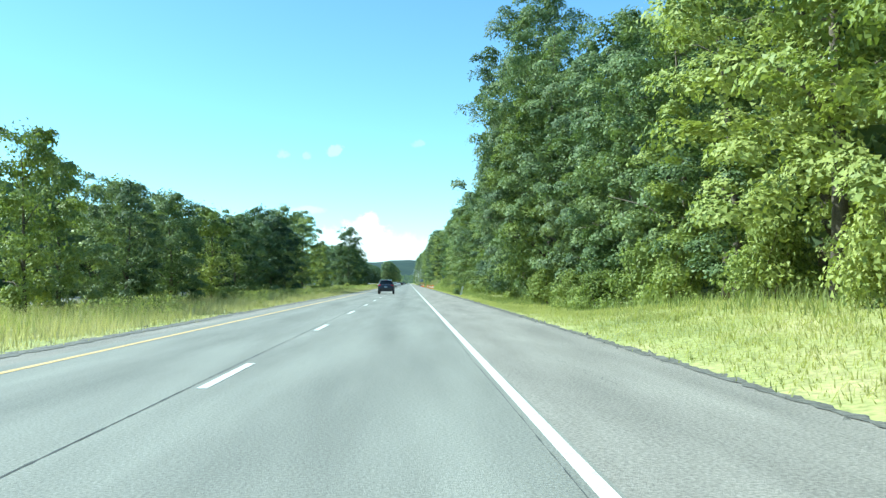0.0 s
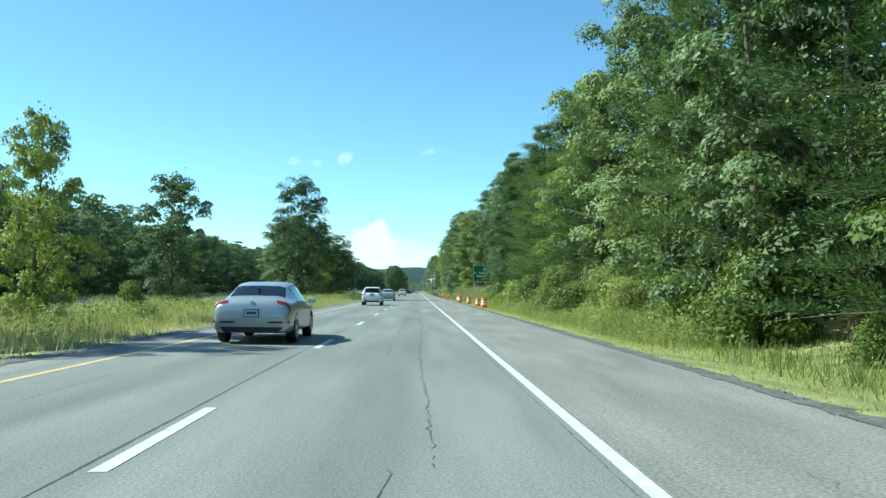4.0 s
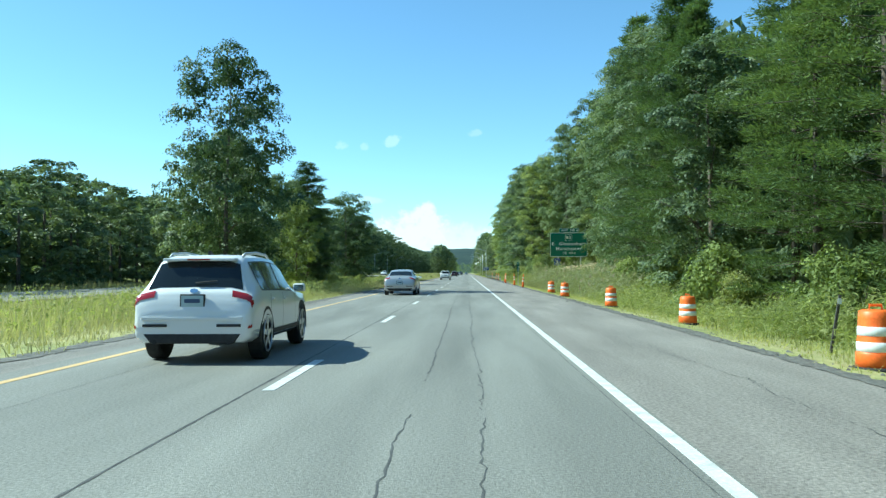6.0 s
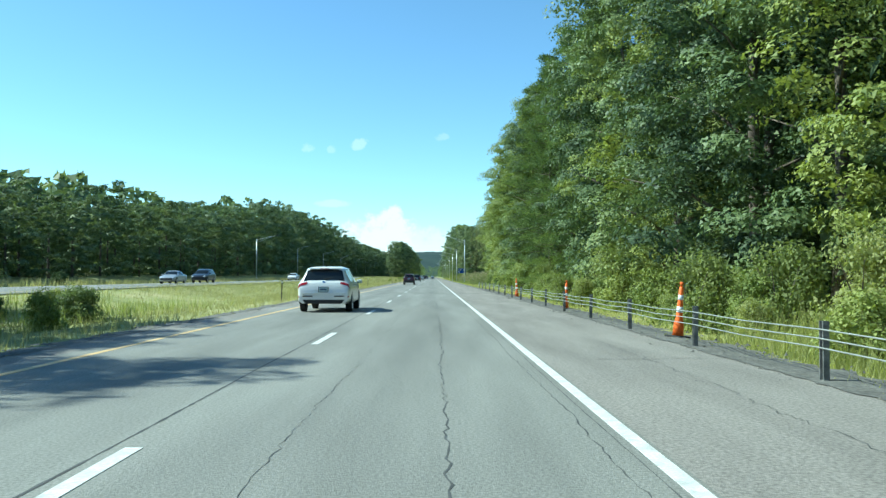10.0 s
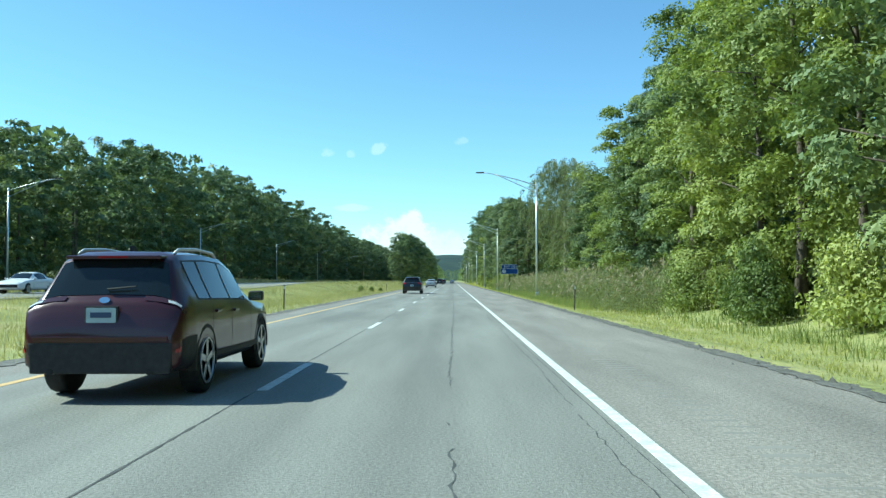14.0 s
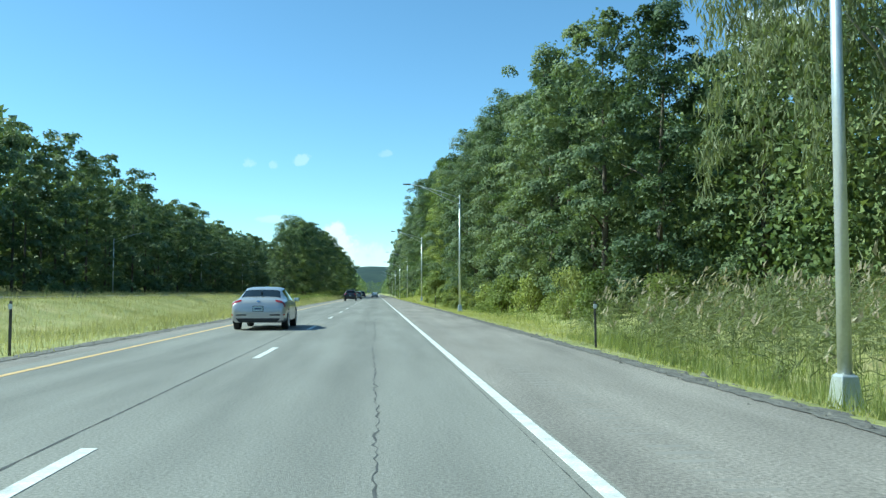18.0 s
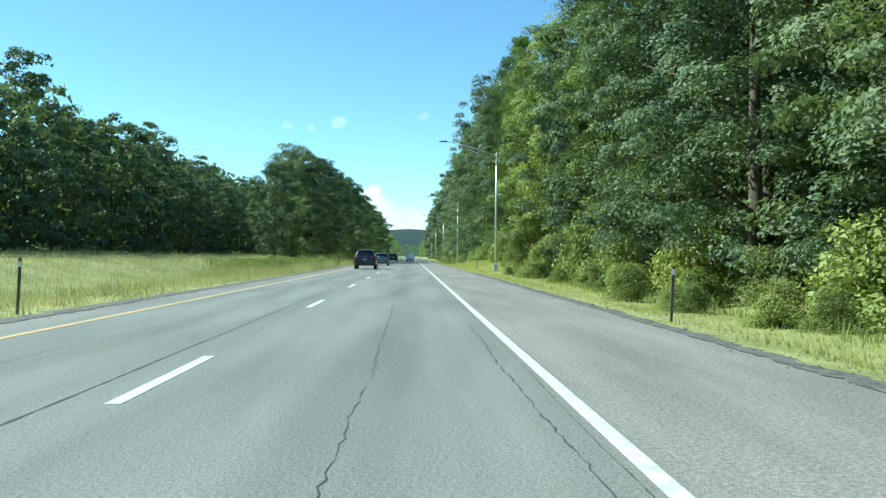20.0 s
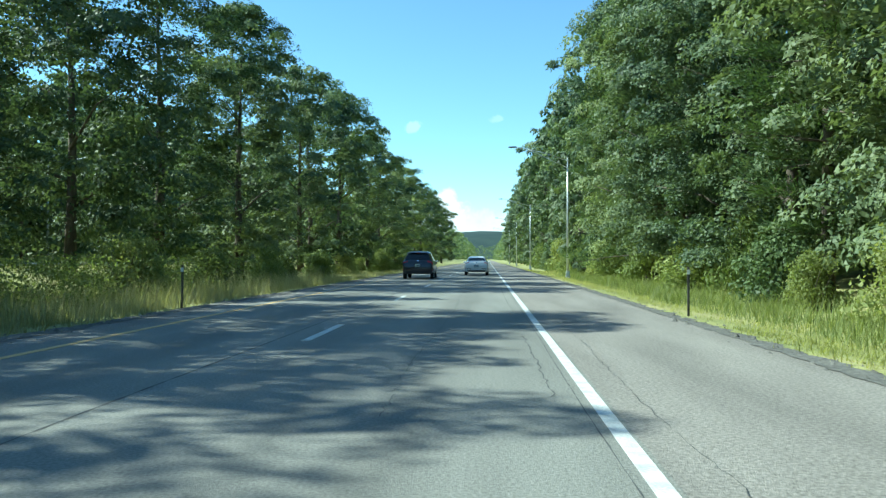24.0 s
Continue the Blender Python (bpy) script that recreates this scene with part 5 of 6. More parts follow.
# blue service sign
g = thing("service_sign", "blue highway service sign in two panels on three steel posts", "road sign", at=pose(6.65, 521.8, 0))
part("panel", plate(2.44, 0.76, 0.03, 0.08, 0, 2.53), SIGN_BLUE, g)
part("border", rim(2.44, 0.76, 0.022, 0.006, 0.08, 0, 2.53, -0.02), SIGN_WHITE, g)
part("panel", plate(2.12, 0.6, 0.03, 0.06, 0, 3.225), SIGN_BLUE, g)
part("border", rim(2.12, 0.6, 0.02, 0.006, 0.06, 0, 3.225, -0.02), SIGN_WHITE, g)
lettering(g, "EXIT", -0.36, -0.022, 3.225, 0.36, width=0.8)
lettering(g, "10", 0.56, -0.022, 3.225, 0.5, width=0.5)
bm = bmesh.new()
bmesh.ops.create_cone(bm, cap_ends=True, segments=28, radius1=0.25, radius2=0.25, depth=0.006, matrix=pose(-0.76, -0.022, 2.53, 90))
badge = part("emblem", bm, SIGN_WHITE, g, "plain white round emblem")
for dx in (-0.05, 0.06):
    bm = bmesh.new()
    box(bm, -0.76 + dx - 0.02, -0.76 + dx + 0.02, -0.031, -0.026, 2.37, 2.69)
    part("bar", bm, SIGN_BLUE, badge)
for dx in (-0.75, 0.0, 0.75):
    post_at(g, dx, 0.06, i_post(3.3, 0.07, 0.08, 1.0), RUSTY)

# mile marker
g = thing("mile_marker", "narrow green mile marker blade on a thin steel post", "road sign", at=pose(4.0, 261.3, ground_z(4.0, 261.3)))
part("panel", plate(0.26, 1.02, 0.012, 0.03, 0, 1.92), SIGN_GREEN, g)
for k, ch in enumerate("106"):
    lettering(g, ch, 0.0, -0.012, 2.24 - 0.33 * k, 0.27, name="digit")
post_at(g, 0, 0.05, i_post(2.35, 0.06, 0.05), STEEL)


def traffic_barrel():
    g = thing("traffic_barrel", "orange plastic traffic barrel with two white reflective bands", "barrel", "traffic barrels")
    bm = lathe(bmesh.new(), [(0.295, 0.05), (0.29, 0.27), (0.285, 0.28), (0.275, 0.29), (0.268, 0.47), (0.26, 0.50), (0.256, 0.66), (0.25, 0.69), (0.245, 0.80), (0.24, 0.90), (0.20, 0.93)], 24)
    part("drum", bm, ORANGE, g, smooth=True)
    for z0, z1, r0, r1 in ((0.30, 0.45, 0.281, 0.275), (0.54, 0.68, 0.266, 0.260)):
        part("band", lathe(bmesh.new(), [(r0 - 0.01, z0), (r0, z0 + 0.004), (r1, z1 - 0.004), (r1 - 0.01, z1)], 24), REFLECT, g, "white reflective band", True)
    part("base_ring", lathe(bmesh.new(), [(0.35, 0.0), (0.36, 0.03), (0.34, 0.06), (0.30, 0.07)], 24), RUBBER, g, "black rubber base ring", True)
    bm = bmesh.new()
    tube(bm, [(-0.1, 0, 0.92), (-0.09, 0, 1.0), (0.09, 0, 1.0), (0.1, 0, 0.92)], [0.022] * 4, 8)
    part("handle", bm, ORANGE, g)
    return g


def traffic_cone():
    g = thing("traffic_cone", "tall slim orange traffic cone with white bands on a black base", "traffic cone", "slim traffic cones")
    part("cone", lathe(bmesh.new(), [(0.115, 0.05), (0.10, 0.28), (0.07, 0.42), (0.055, 0.75), (0.046, 1.02), (0.03, 1.05)], 16), ORANGE, g, smooth=True)
    for z0, z1, r0, r1 in ((0.52, 0.64, 0.072, 0.067), (0.78, 0.88, 0.061, 0.057)):
        part("band", lathe(bmesh.new(), [(r0 - 0.006, z0), (r0, z0 + 0.003), (r1, z1 - 0.003), (r1 - 0.006, z1)], 16), REFLECT, g, "white reflective band", True)
    part("handle", lathe(bmesh.new(), [(0.03, 1.045), (0.026, 1.09), (0.04, 1.10), (0.04, 1.14), (0.02, 1.15)], 12), ORANGE, g, smooth=True)
    bm = bmesh.new()
    box(bm, -0.19, 0.19, -0.19, 0.19, 0, 0.045)
    part("base", bevel(bm, 0.02), RUBBER, g, "black rubber base")
    return g


first = None
for x, y, turn in ((4.05, 183.4, 0), (4.3, 194.0, 40), (4.05, 204.2, 15), (3.68, 216.2, 70), (4.0, 226.4, 100)):
    at = pose(x, y, ground_z(x, y) - 0.01, 0, 0, turn) @ Matrix.Scale(0.9, 4)
    if first is None:
        first = traffic_barrel()
        first.matrix_basis = at
    else:
        copy_thing(first, at)
first = None
for x, y, rx, ry in ((3.12, 241.0, 0, 3), (3.15, 253.4, 0, -2), (3.05, 270.0, 2, 1), (3.5, 281.9, 0, 9), (3.5, 304.5, 3, 4), (3.75, 320.4, 0, 3), (3.7, 339.0, 0, -3)):
    at = pose(x, y, ground_z(x, y) + (0.02 if abs(rx) + abs(ry) > 4 else 0.0), rx, ry, 10 * x)
    if first is None:
        first = traffic_cone()
        first.matrix_basis = at
    else:
        copy_thing(first, at)

# cable guide rail
rail = thing("guide_rail", "low steel cable guide rail with dark I-beam posts beside the shoulder", "guard rail", at=pose(0, 0, 0))
RAIL_X, R0, R1, STEP = 3.14, 287.6, 372.0, 4.88
RAIL_POST = noisy("grey_post_steel", ((0.3, (0.14, 0.14, 0.135)), (0.7, (0.30, 0.30, 0.29))), 6.0, 0.6, (30.0, 0.2), metal=0.4)
pm = mesh_of("post", i_post(0.76, 0.075, 0.11, 0.35), RAIL_POST)
n_posts = int((R1 - R0) / STEP) + 1
for k in range(n_posts):
    o = new("post", pm)
    o.parent = rail
    o.matrix_basis = pose(RAIL_X, R0 + k * STEP, -0.05, 0, random.uniform(-2, 2), random.uniform(-6, 6))
for z in (0.44, 0.55, 0.66):
    bm = bmesh.new()
    pts = [(RAIL_X - 0.05, R0 - 6.0, -0.15)]
    for k in range(n_posts):
        y = R0 + k * STEP
        pts.append((RAIL_X - 0.05, y, z - 0.05))
        if k < n_posts - 1:
            pts.append((RAIL_X - 0.05, y + STEP / 2, z - 0.075))
    pts.append((RAIL_X - 0.05, R1 + 5, -0.15))
    tube(bm, pts, [0.0095] * len(pts), 6)
    part("cable", bm, CABLE, rail)


def lamp_post(mirror=False):
    g = thing("street_lamp", "tall grey aluminium street lamp with a truss arm over the road", "street lamp", "street lamps")
    s = 1 if mirror else -1
    part("pole", tube(bmesh.new(), [(0, 0, 0.5), (0, 0, 5), (0, 0, 9.90)], [0.115, 0.095, 0.07], 16), ALUMINIUM, g, smooth=True)
    part("cap", lathe(bmesh.new(), [(0.085, 9.89), (0.085, 9.94), (0.03, 9.98)], 12), ALUMINIUM, g)
    bm = bmesh.new()
    lathe(bm, [(0.30, 0.0), (0.29, 0.03), (0.22, 0.42), (0.20, 0.52), (0.13, 0.56)], 4, pose(0, 0, 0, 0, 0, 45))
    part("base", bevel(bm, 0.015), ALUMINIUM, g, "square tapered metal base")
    bm = bmesh.new()
    lathe(bm, [(0.36, -0.6), (0.36, 0.02)], 16)
    part("footing", bm, CONCRETE, g, "round concrete footing")
    up = [(s * 0.05, 0, 9.70), (s * 1.8, 0, 10.23), (s * 3.6, 0, 10.65), (s * 4.3, 0, 10.77), (s * 4.7, 0, 10.81)]
    lo = [(s * 0.05, 0, 9.10), (s * 1.6, 0, 9.77), (s * 2.9, 0, 10.35), (s * 3.7, 0, 10.65)]
    arm = part("arm", tube(bmesh.new(), up, [0.042, 0.038, 0.034, 0.03, 0.03], 8), ALUMINIUM, g, smooth=True)
    part("brace", tube(bmesh.new(), lo, [0.036, 0.034, 0.032, 0.03], 8), ALUMINIUM, arm, smooth=True)
    part("strut", tube(bmesh.new(), [(s * 1.75, 0, 9.85), (s * 1.7, 0, 10.19)], [0.022, 0.022], 6), ALUMINIUM, arm)
    for z in (9.10, 9.70):
        part("clamp", lathe(bmesh.new(), [(0.10, z - 0.07), (0.11, z - 0.06), (0.11, z + 0.06), (0.10, z + 0.07)], 12), ALUMINIUM, g)
    bm = bmesh.new()
    box(bm, -0.36, 0.36, -0.13, 0.13, -0.06, 0.06)
    for v in bm.verts:
        if v.co.x * s > 0:
            v.co.y *= 0.7
            v.co.z *= 0.7
    bmesh.ops.transform(bm, matrix=Matrix.Translation((s * 5.0, 0, 10.82)), verts=bm.verts)
    head = part("lamp_head", bevel(bm, 0.035, 3), RUSTY, g, "dark flat lamp head")
    bm = bmesh.new()
    box(bm, s * 5.0 - 0.22, s * 5.0 + 0.22, -0.09, 0.09, 10.75, 10.76)
    part("lens", bm, material("lamp_lens", (0.7, 0.72, 0.7), 0.15), head)
    return g


first = None
for k in range(9):
    y, x = 471.6 + 57.5 * k + (0.9 if k == 1 else 0.0), 5.5 - (0.1 if k == 1 else 0.0)
    at = pose(x, y, ground_z(x, y) + 0.05) @ Matrix.Diagonal((0.94, 1, 0.972 if k == 0 else 1.0, 1))
    if first is None:
        first = lamp_post()
        first.matrix_basis = at
    else:
        copy_thing(first, at)
first = None
for k in range(7):
    y, x = 477.5 + 57.5 * k, -42.0 + (1.5 if k > 3 else 0)
    at = pose(x, y, ground_z(x, y)) @ Matrix.Diagonal((0.93, 1, 0.94, 1))
    if first is None:
        first = lamp_post(True)
        first.matrix_basis = at
    else:
        copy_thing(first, at)


def roadside_post():
    g = thing("roadside_post", "thin dark steel delineator post in the verge", "post", "delineator posts")
    part("post", i_post(1.15, 0.05, 0.035, 0.3), RUSTY, g)
    part("reflector", plate(0.075, 0.11, 0.008, 0.02, 0, 1.03, -0.024), REFLECT, g, "small reflector")
    return g


first = None
for x, y, ry in ((3.95, 440, 2), (4.1, 485, 3), (3.85, 538, -1), (3.9, 593, 2), (4.2, 648, 9), (3.6, 711.5, 0), (5.2, 187.5, 10), (3.8, 398, 1),
                 (-9.1, 440, 1), (-9.0, 497, -2), (-8.9, 536, 0), (-9.1, 593, 2), (-9.2, 649, -3), (-8.9, 713.7, 1), (-9.3, 330, 2), (-9.2, 385, 0), (-9.4, 278, -2)):
    at = pose(x, y, ground_z(x, y) - 0.03, 0, ry)
    if first is None:
        first = roadside_post()
        first.matrix_basis = at
    else:
        copy_thing(first, at)
g = thing("marker_panel", "white leaning marker panel standing in the grass by a bush", "road sign", at=pose(5.0, 99.8, ground_z(5, 99.8) - 0.05, 0, 16, 10))
part("panel", plate(0.24, 1.15, 0.012, 0.03, 0, 0.68), REFLECT, g)
post_at(g, 0, 0.03, i_post(1.1, 0.05, 0.04, 0.3), STEEL)
bush(4.6, 100.6, 0.62, 3, 1.1)

# young trees behind the willows and brush in the gap before them
for key, x, y, height in (("maple", 17.0, 556, 14), ("oak", 21.5, 541.5, 12), ("hickory", 25.0, 551, 15), ("maple", 27.0, 543, 14)):
    plant(key, x, y, height)
for x, y, size, kind in ((9.2, 421, 1.3, 0), (9.8, 426, 1.6, 1), (9.0, 431, 1.3, 1), (10.2, 435, 1.6, 0), (9.4, 441, 1.4, 1)):
    bush(x, y, size, kind, 1.25)

# bare earth at the foot of the exit sign: clods and a washed-out lip
def soil_sheet():
    r = np.random.default_rng(61)
    xs, ys = np.arange(4.7, 17.6, 0.4), np.arange(266, 297, 0.5)
    v = np.array([(x + 0.12 * noise.noise(Vector((x, y, 4))), y, ground_z(x, y) + 0.045 + 0.09 * noise.noise(Vector((x * 0.9, y * 0.9, 7))) + 0.05 * noise.noise(Vector((x * 3, y * 3, 2)))) for y in ys for x in xs])
    nx = len(xs)
    f = []
    for j in range(len(ys) - 1):
        for i in range(nx - 1):
            x, y = xs[i], ys[j]
            if y > 267.5 + (x - 5) * 0.25 + 1.2 * noise.noise(Vector((x * 0.5, y * 0.5, 1))) and y < 281 + (x - 5) * 0.4 + 1.5 * noise.noise(Vector((x * 0.7, y, 5))) and x > 4.9 + 0.5 * noise.noise(Vector((y * 0.6, 2, 3))):
                f.append((j * nx + i, j * nx + i + 1, (j + 1) * nx + i + 1, (j + 1) * nx + i))
    tagged(new("bare_soil", fast_mesh("bare_soil", v, np.array(f), SOIL, True)), "bare sandy earth bank with washed-out ruts", "soil", kind="stuff")
    c = strew(420, 4.9, 15, 268, 282, r)
    vs, fs, base = [], [], 0
    for p in c:
        s = r.uniform(0.02, 0.11)
        q = unit(6, r) * s * r.uniform(0.6, 1.2, (6, 1))
        q[:, 2] = np.abs(q[:, 2]) * 0.7
        vs.append(q + p + np.array([0, 0, 0.09]))
        fs.append(np.array([(0, 1, 2), (0, 2, 3), (1, 2, 4), (2, 3, 5), (0, 3, 4), (1, 4, 5)]) + base)
        base += 6
    tagged(new("soil_clods", fast_mesh("soil_clods", np.concatenate(vs), np.concatenate(fs), SOIL)), "small clods and stones on bare earth", "stones", kind="stuff")


soil_sheet()



# ---------------------------------------------------------------- cars
GLASS = material("tinted_car_glass", (0.012, 0.016, 0.018), 0.06, 0.0, 0.0, 0.5)
TYRE = noisy("tyre_rubber", ((0.3, (0.018, 0.018, 0.018)), (0.7, (0.032, 0.032, 0.032))), 20.0, 0.85)
ALLOY = noisy("alloy_wheel", ((0.3, (0.42, 0.43, 0.44)), (0.7, (0.55, 0.56, 0.57))), 8.0, 0.3, metal=0.85)
PLASTIC = noisy("black_trim", ((0.3, (0.02, 0.02, 0.021)), (0.7, (0.035, 0.035, 0.036))), 14.0, 0.6)
CHROME = material("chrome", (0.75, 0.76, 0.77), 0.12, 1.0)
RED_LENS = material("red_lamp_lens", (0.3, 0.014, 0.018), 0.12, 0.0, 0.6)
SMOKED_LENS = material("smoked_lamp_lens", (0.05, 0.016, 0.018), 0.1, 0.0, 0.6)
CLEAR_LENS = material("clear_lamp_lens", (0.62, 0.64, 0.66), 0.08, 0.0, 0.8)
PLATE = noisy("plate_paint", ((0.3, (0.40, 0.50, 0.52)), (0.7, (0.52, 0.62, 0.64))), 6.0, 0.45)
PLATE_INK = material("plate_ink", (0.05, 0.08, 0.16), 0.5)


def paint(name, color, metal=0.2, rough=0.32):
    return material(name, color, rough, metal, 0.55)


# rows: place along the length, underside, waist, top, half widths below, at the waist, at the top
SHAPES = {
    "suv": ((0.0, 0.25, 0.42, 0.47, 0.84, 0.88, 0.80), (0.010, 0.20, 0.50, 0.57, 0.93, 0.95, 0.87), (0.022, 0.19, 0.58, 0.645, 0.95, 0.97, 0.86), (0.040, 0.19, 0.61, 0.69, 0.96, 0.985, 0.82), (0.098, 0.18, 0.63, 0.945, 0.97, 1.0, 0.68),
            (0.14, 0.18, 0.63, 0.985, 0.98, 1.0, 0.69), (0.32, 0.17, 0.62, 1.0, 0.98, 1.0, 0.71), (0.48, 0.17, 0.61, 0.985, 0.98, 1.0, 0.71), (0.60, 0.17, 0.605, 0.90, 0.98, 1.0, 0.72), (0.715, 0.17, 0.60, 0.655, 0.98, 0.99, 0.82),
            (0.86, 0.18, 0.57, 0.60, 0.97, 0.96, 0.80), (0.96, 0.20, 0.48, 0.53, 0.91, 0.89, 0.74), (1.0, 0.27, 0.40, 0.44, 0.78, 0.76, 0.64)),
    "boxy": ((0.0, 0.24, 0.38, 0.43, 0.86, 0.90, 0.84), (0.010, 0.19, 0.47, 0.54, 0.94, 0.96, 0.90), (0.022, 0.18, 0.56, 0.63, 0.96, 0.98, 0.88), (0.034, 0.18, 0.60, 0.70, 0.97, 0.985, 0.85), (0.062, 0.18, 0.61, 0.95, 0.97, 1.0, 0.79),
             (0.10, 0.17, 0.61, 0.985, 0.98, 1.0, 0.79), (0.32, 0.16, 0.60, 1.0, 0.98, 1.0, 0.80), (0.52, 0.16, 0.59, 0.985, 0.98, 1.0, 0.80), (0.64, 0.16, 0.59, 0.90, 0.98, 1.0, 0.80), (0.735, 0.16, 0.585, 0.64, 0.98, 0.99, 0.84),
             (0.88, 0.17, 0.56, 0.59, 0.97, 0.96, 0.82), (0.965, 0.19, 0.48, 0.53, 0.92, 0.90, 0.76), (1.0, 0.26, 0.40, 0.44, 0.80, 0.78, 0.66)),
    "sedan": ((0.0, 0.26, 0.44, 0.52, 0.84, 0.86, 0.78), (0.012, 0.20, 0.54, 0.64, 0.93, 0.94, 0.84), (0.03, 0.18, 0.60, 0.70, 0.95, 0.96, 0.82), (0.06, 0.17, 0.64, 0.725, 0.96, 0.975, 0.80), (0.14, 0.16, 0.65, 0.74, 0.97, 0.99, 0.76),
              (0.26, 0.16, 0.65, 0.93, 0.98, 1.0, 0.66), (0.36, 0.16, 0.645, 0.99, 0.98, 1.0, 0.66), (0.46, 0.16, 0.64, 1.0, 0.98, 1.0, 0.67), (0.56, 0.16, 0.635, 0.95, 0.98, 1.0, 0.68), (0.70, 0.16, 0.62, 0.68, 0.98, 0.99, 0.80),
              (0.85, 0.17, 0.58, 0.62, 0.96, 0.95, 0.78), (0.955, 0.19, 0.48, 0.53, 0.90, 0.88, 0.72), (1.0, 0.27, 0.40, 0.44, 0.76, 0.74, 0.62)),
}


class Shell:
    """The outer skin of a car, from which its panels are cut."""

    def __init__(self, shape, length, width, height):
        self.rows = np.array(SHAPES[shape]) * np.array([length, height, height, height, width / 2, width / 2, width / 2])
        self.h = height

    def point(self, y, s, side=1):
        """The point at y along the length and s round the half section: 0 under the floor, 4 the waist, 8 the roof's middle."""
        zb, zw, zt, wl, ww, wt = [np.interp(y, self.rows[:, 0], self.rows[:, k]) for k in range(1, 7)]
        h = self.h
        ring = ((0, zb), (0.86 * wl, zb), (wl, zb + 0.05 * h), (ww * 1.0, 0.52 * zb + 0.48 * zw), (ww * 0.985, zw), (ww * 0.46 + wt * 0.53, 0.5 * zw + 0.5 * (zt - 0.03 * h)), (wt, max(zt - 0.035 * h, zw + 0.004)), (wt * 0.72, zt - 0.006 * h), (0, zt))
        s = min(max(s, 0.0), 8.0)
        i = min(int(s), 7)
        f = s - i
        a, b = ring[i], ring[i + 1]
        return Vector((side * (a[0] + (b[0] - a[0]) * f), y, a[1] + (b[1] - a[1]) * f))

    def skin(self, bm, ys, ss, side=1, lift=0.0):
        """A panel of the skin, lifted off it."""
        grid = []
        for y in ys:
            line = []
            for s in ss:
                p = self.point(y, s, side)
                if lift:
                    e = 0.012
                    du = self.point(y + e, s, side) - self.point(y - e, s, side)
                    dv = self.point(y, s + 0.05, side) - self.point(y, s - 0.05, side)
                    nrm = du.cross(dv)
                    if nrm.length > 1e-9:
                        p = p + nrm.normalized() * lift * (1 if side > 0 else -1)
                line.append(bm.verts.new(p))
            grid.append(line)
        for a, b in zip(grid, grid[1:]):
            for k in range(len(ss) - 1):
                q = (a[k], b[k], b[k + 1], a[k + 1])
                bm.faces.new(q if side > 0 else q[::-1])
        return bm


def span(a, b, n):
    return [a + (b - a) * k / n for k in range(n + 1)]


def wheel(parent, x, y, r, side):
    """A wheel: tyre, rim and spokes; side is the way its face looks."""
    w = part("wheel", lathe(bmesh.new(), [(r * 0.80, -0.10), (r * 0.97, -0.10), (r, -0.07), (r, 0.07), (r * 0.97, 0.10), (r * 0.80, 0.11), (r * 0.70, 0.095)], 28, pose(0, 0, 0, 0, 90, 0)), TYRE, parent, "black tyre", True)
    w.matrix_basis = pose(x, y, r, 0, 0, 0 if side > 0 else 180)
    bm = lathe(bmesh.new(), [(r * 0.70, 0.06), (r * 0.72, 0.112), (r * 0.66, 0.116), (r * 0.64, 0.085), (r * 0.2, 0.075)], 24, pose(0, 0, 0, 0, 90, 0))
    part("rim", bm, PLASTIC, w)
    for k in range(5):
        bm = bmesh.new()
        box(bm, 0.088, 0.112, -0.035, 0.035, r * 0.08, r * 0.67, pose(0, 0, 0, 72 * k))
        part("spoke", bm, ALLOY, w)
    part("hub", lathe(bmesh.new(), [(r * 0.16, 0.08), (r * 0.15, 0.118), (r * 0.06, 0.122)], 12, pose(0, 0, 0, 0, 90, 0)), ALLOY, w)
    part("rim_edge", lathe(bmesh.new(), [(r * 0.72, 0.105), (r * 0.715, 0.120), (r * 0.66, 0.121), (r * 0.65, 0.105)], 24, pose(0, 0, 0, 0, 90, 0)), ALLOY, w)


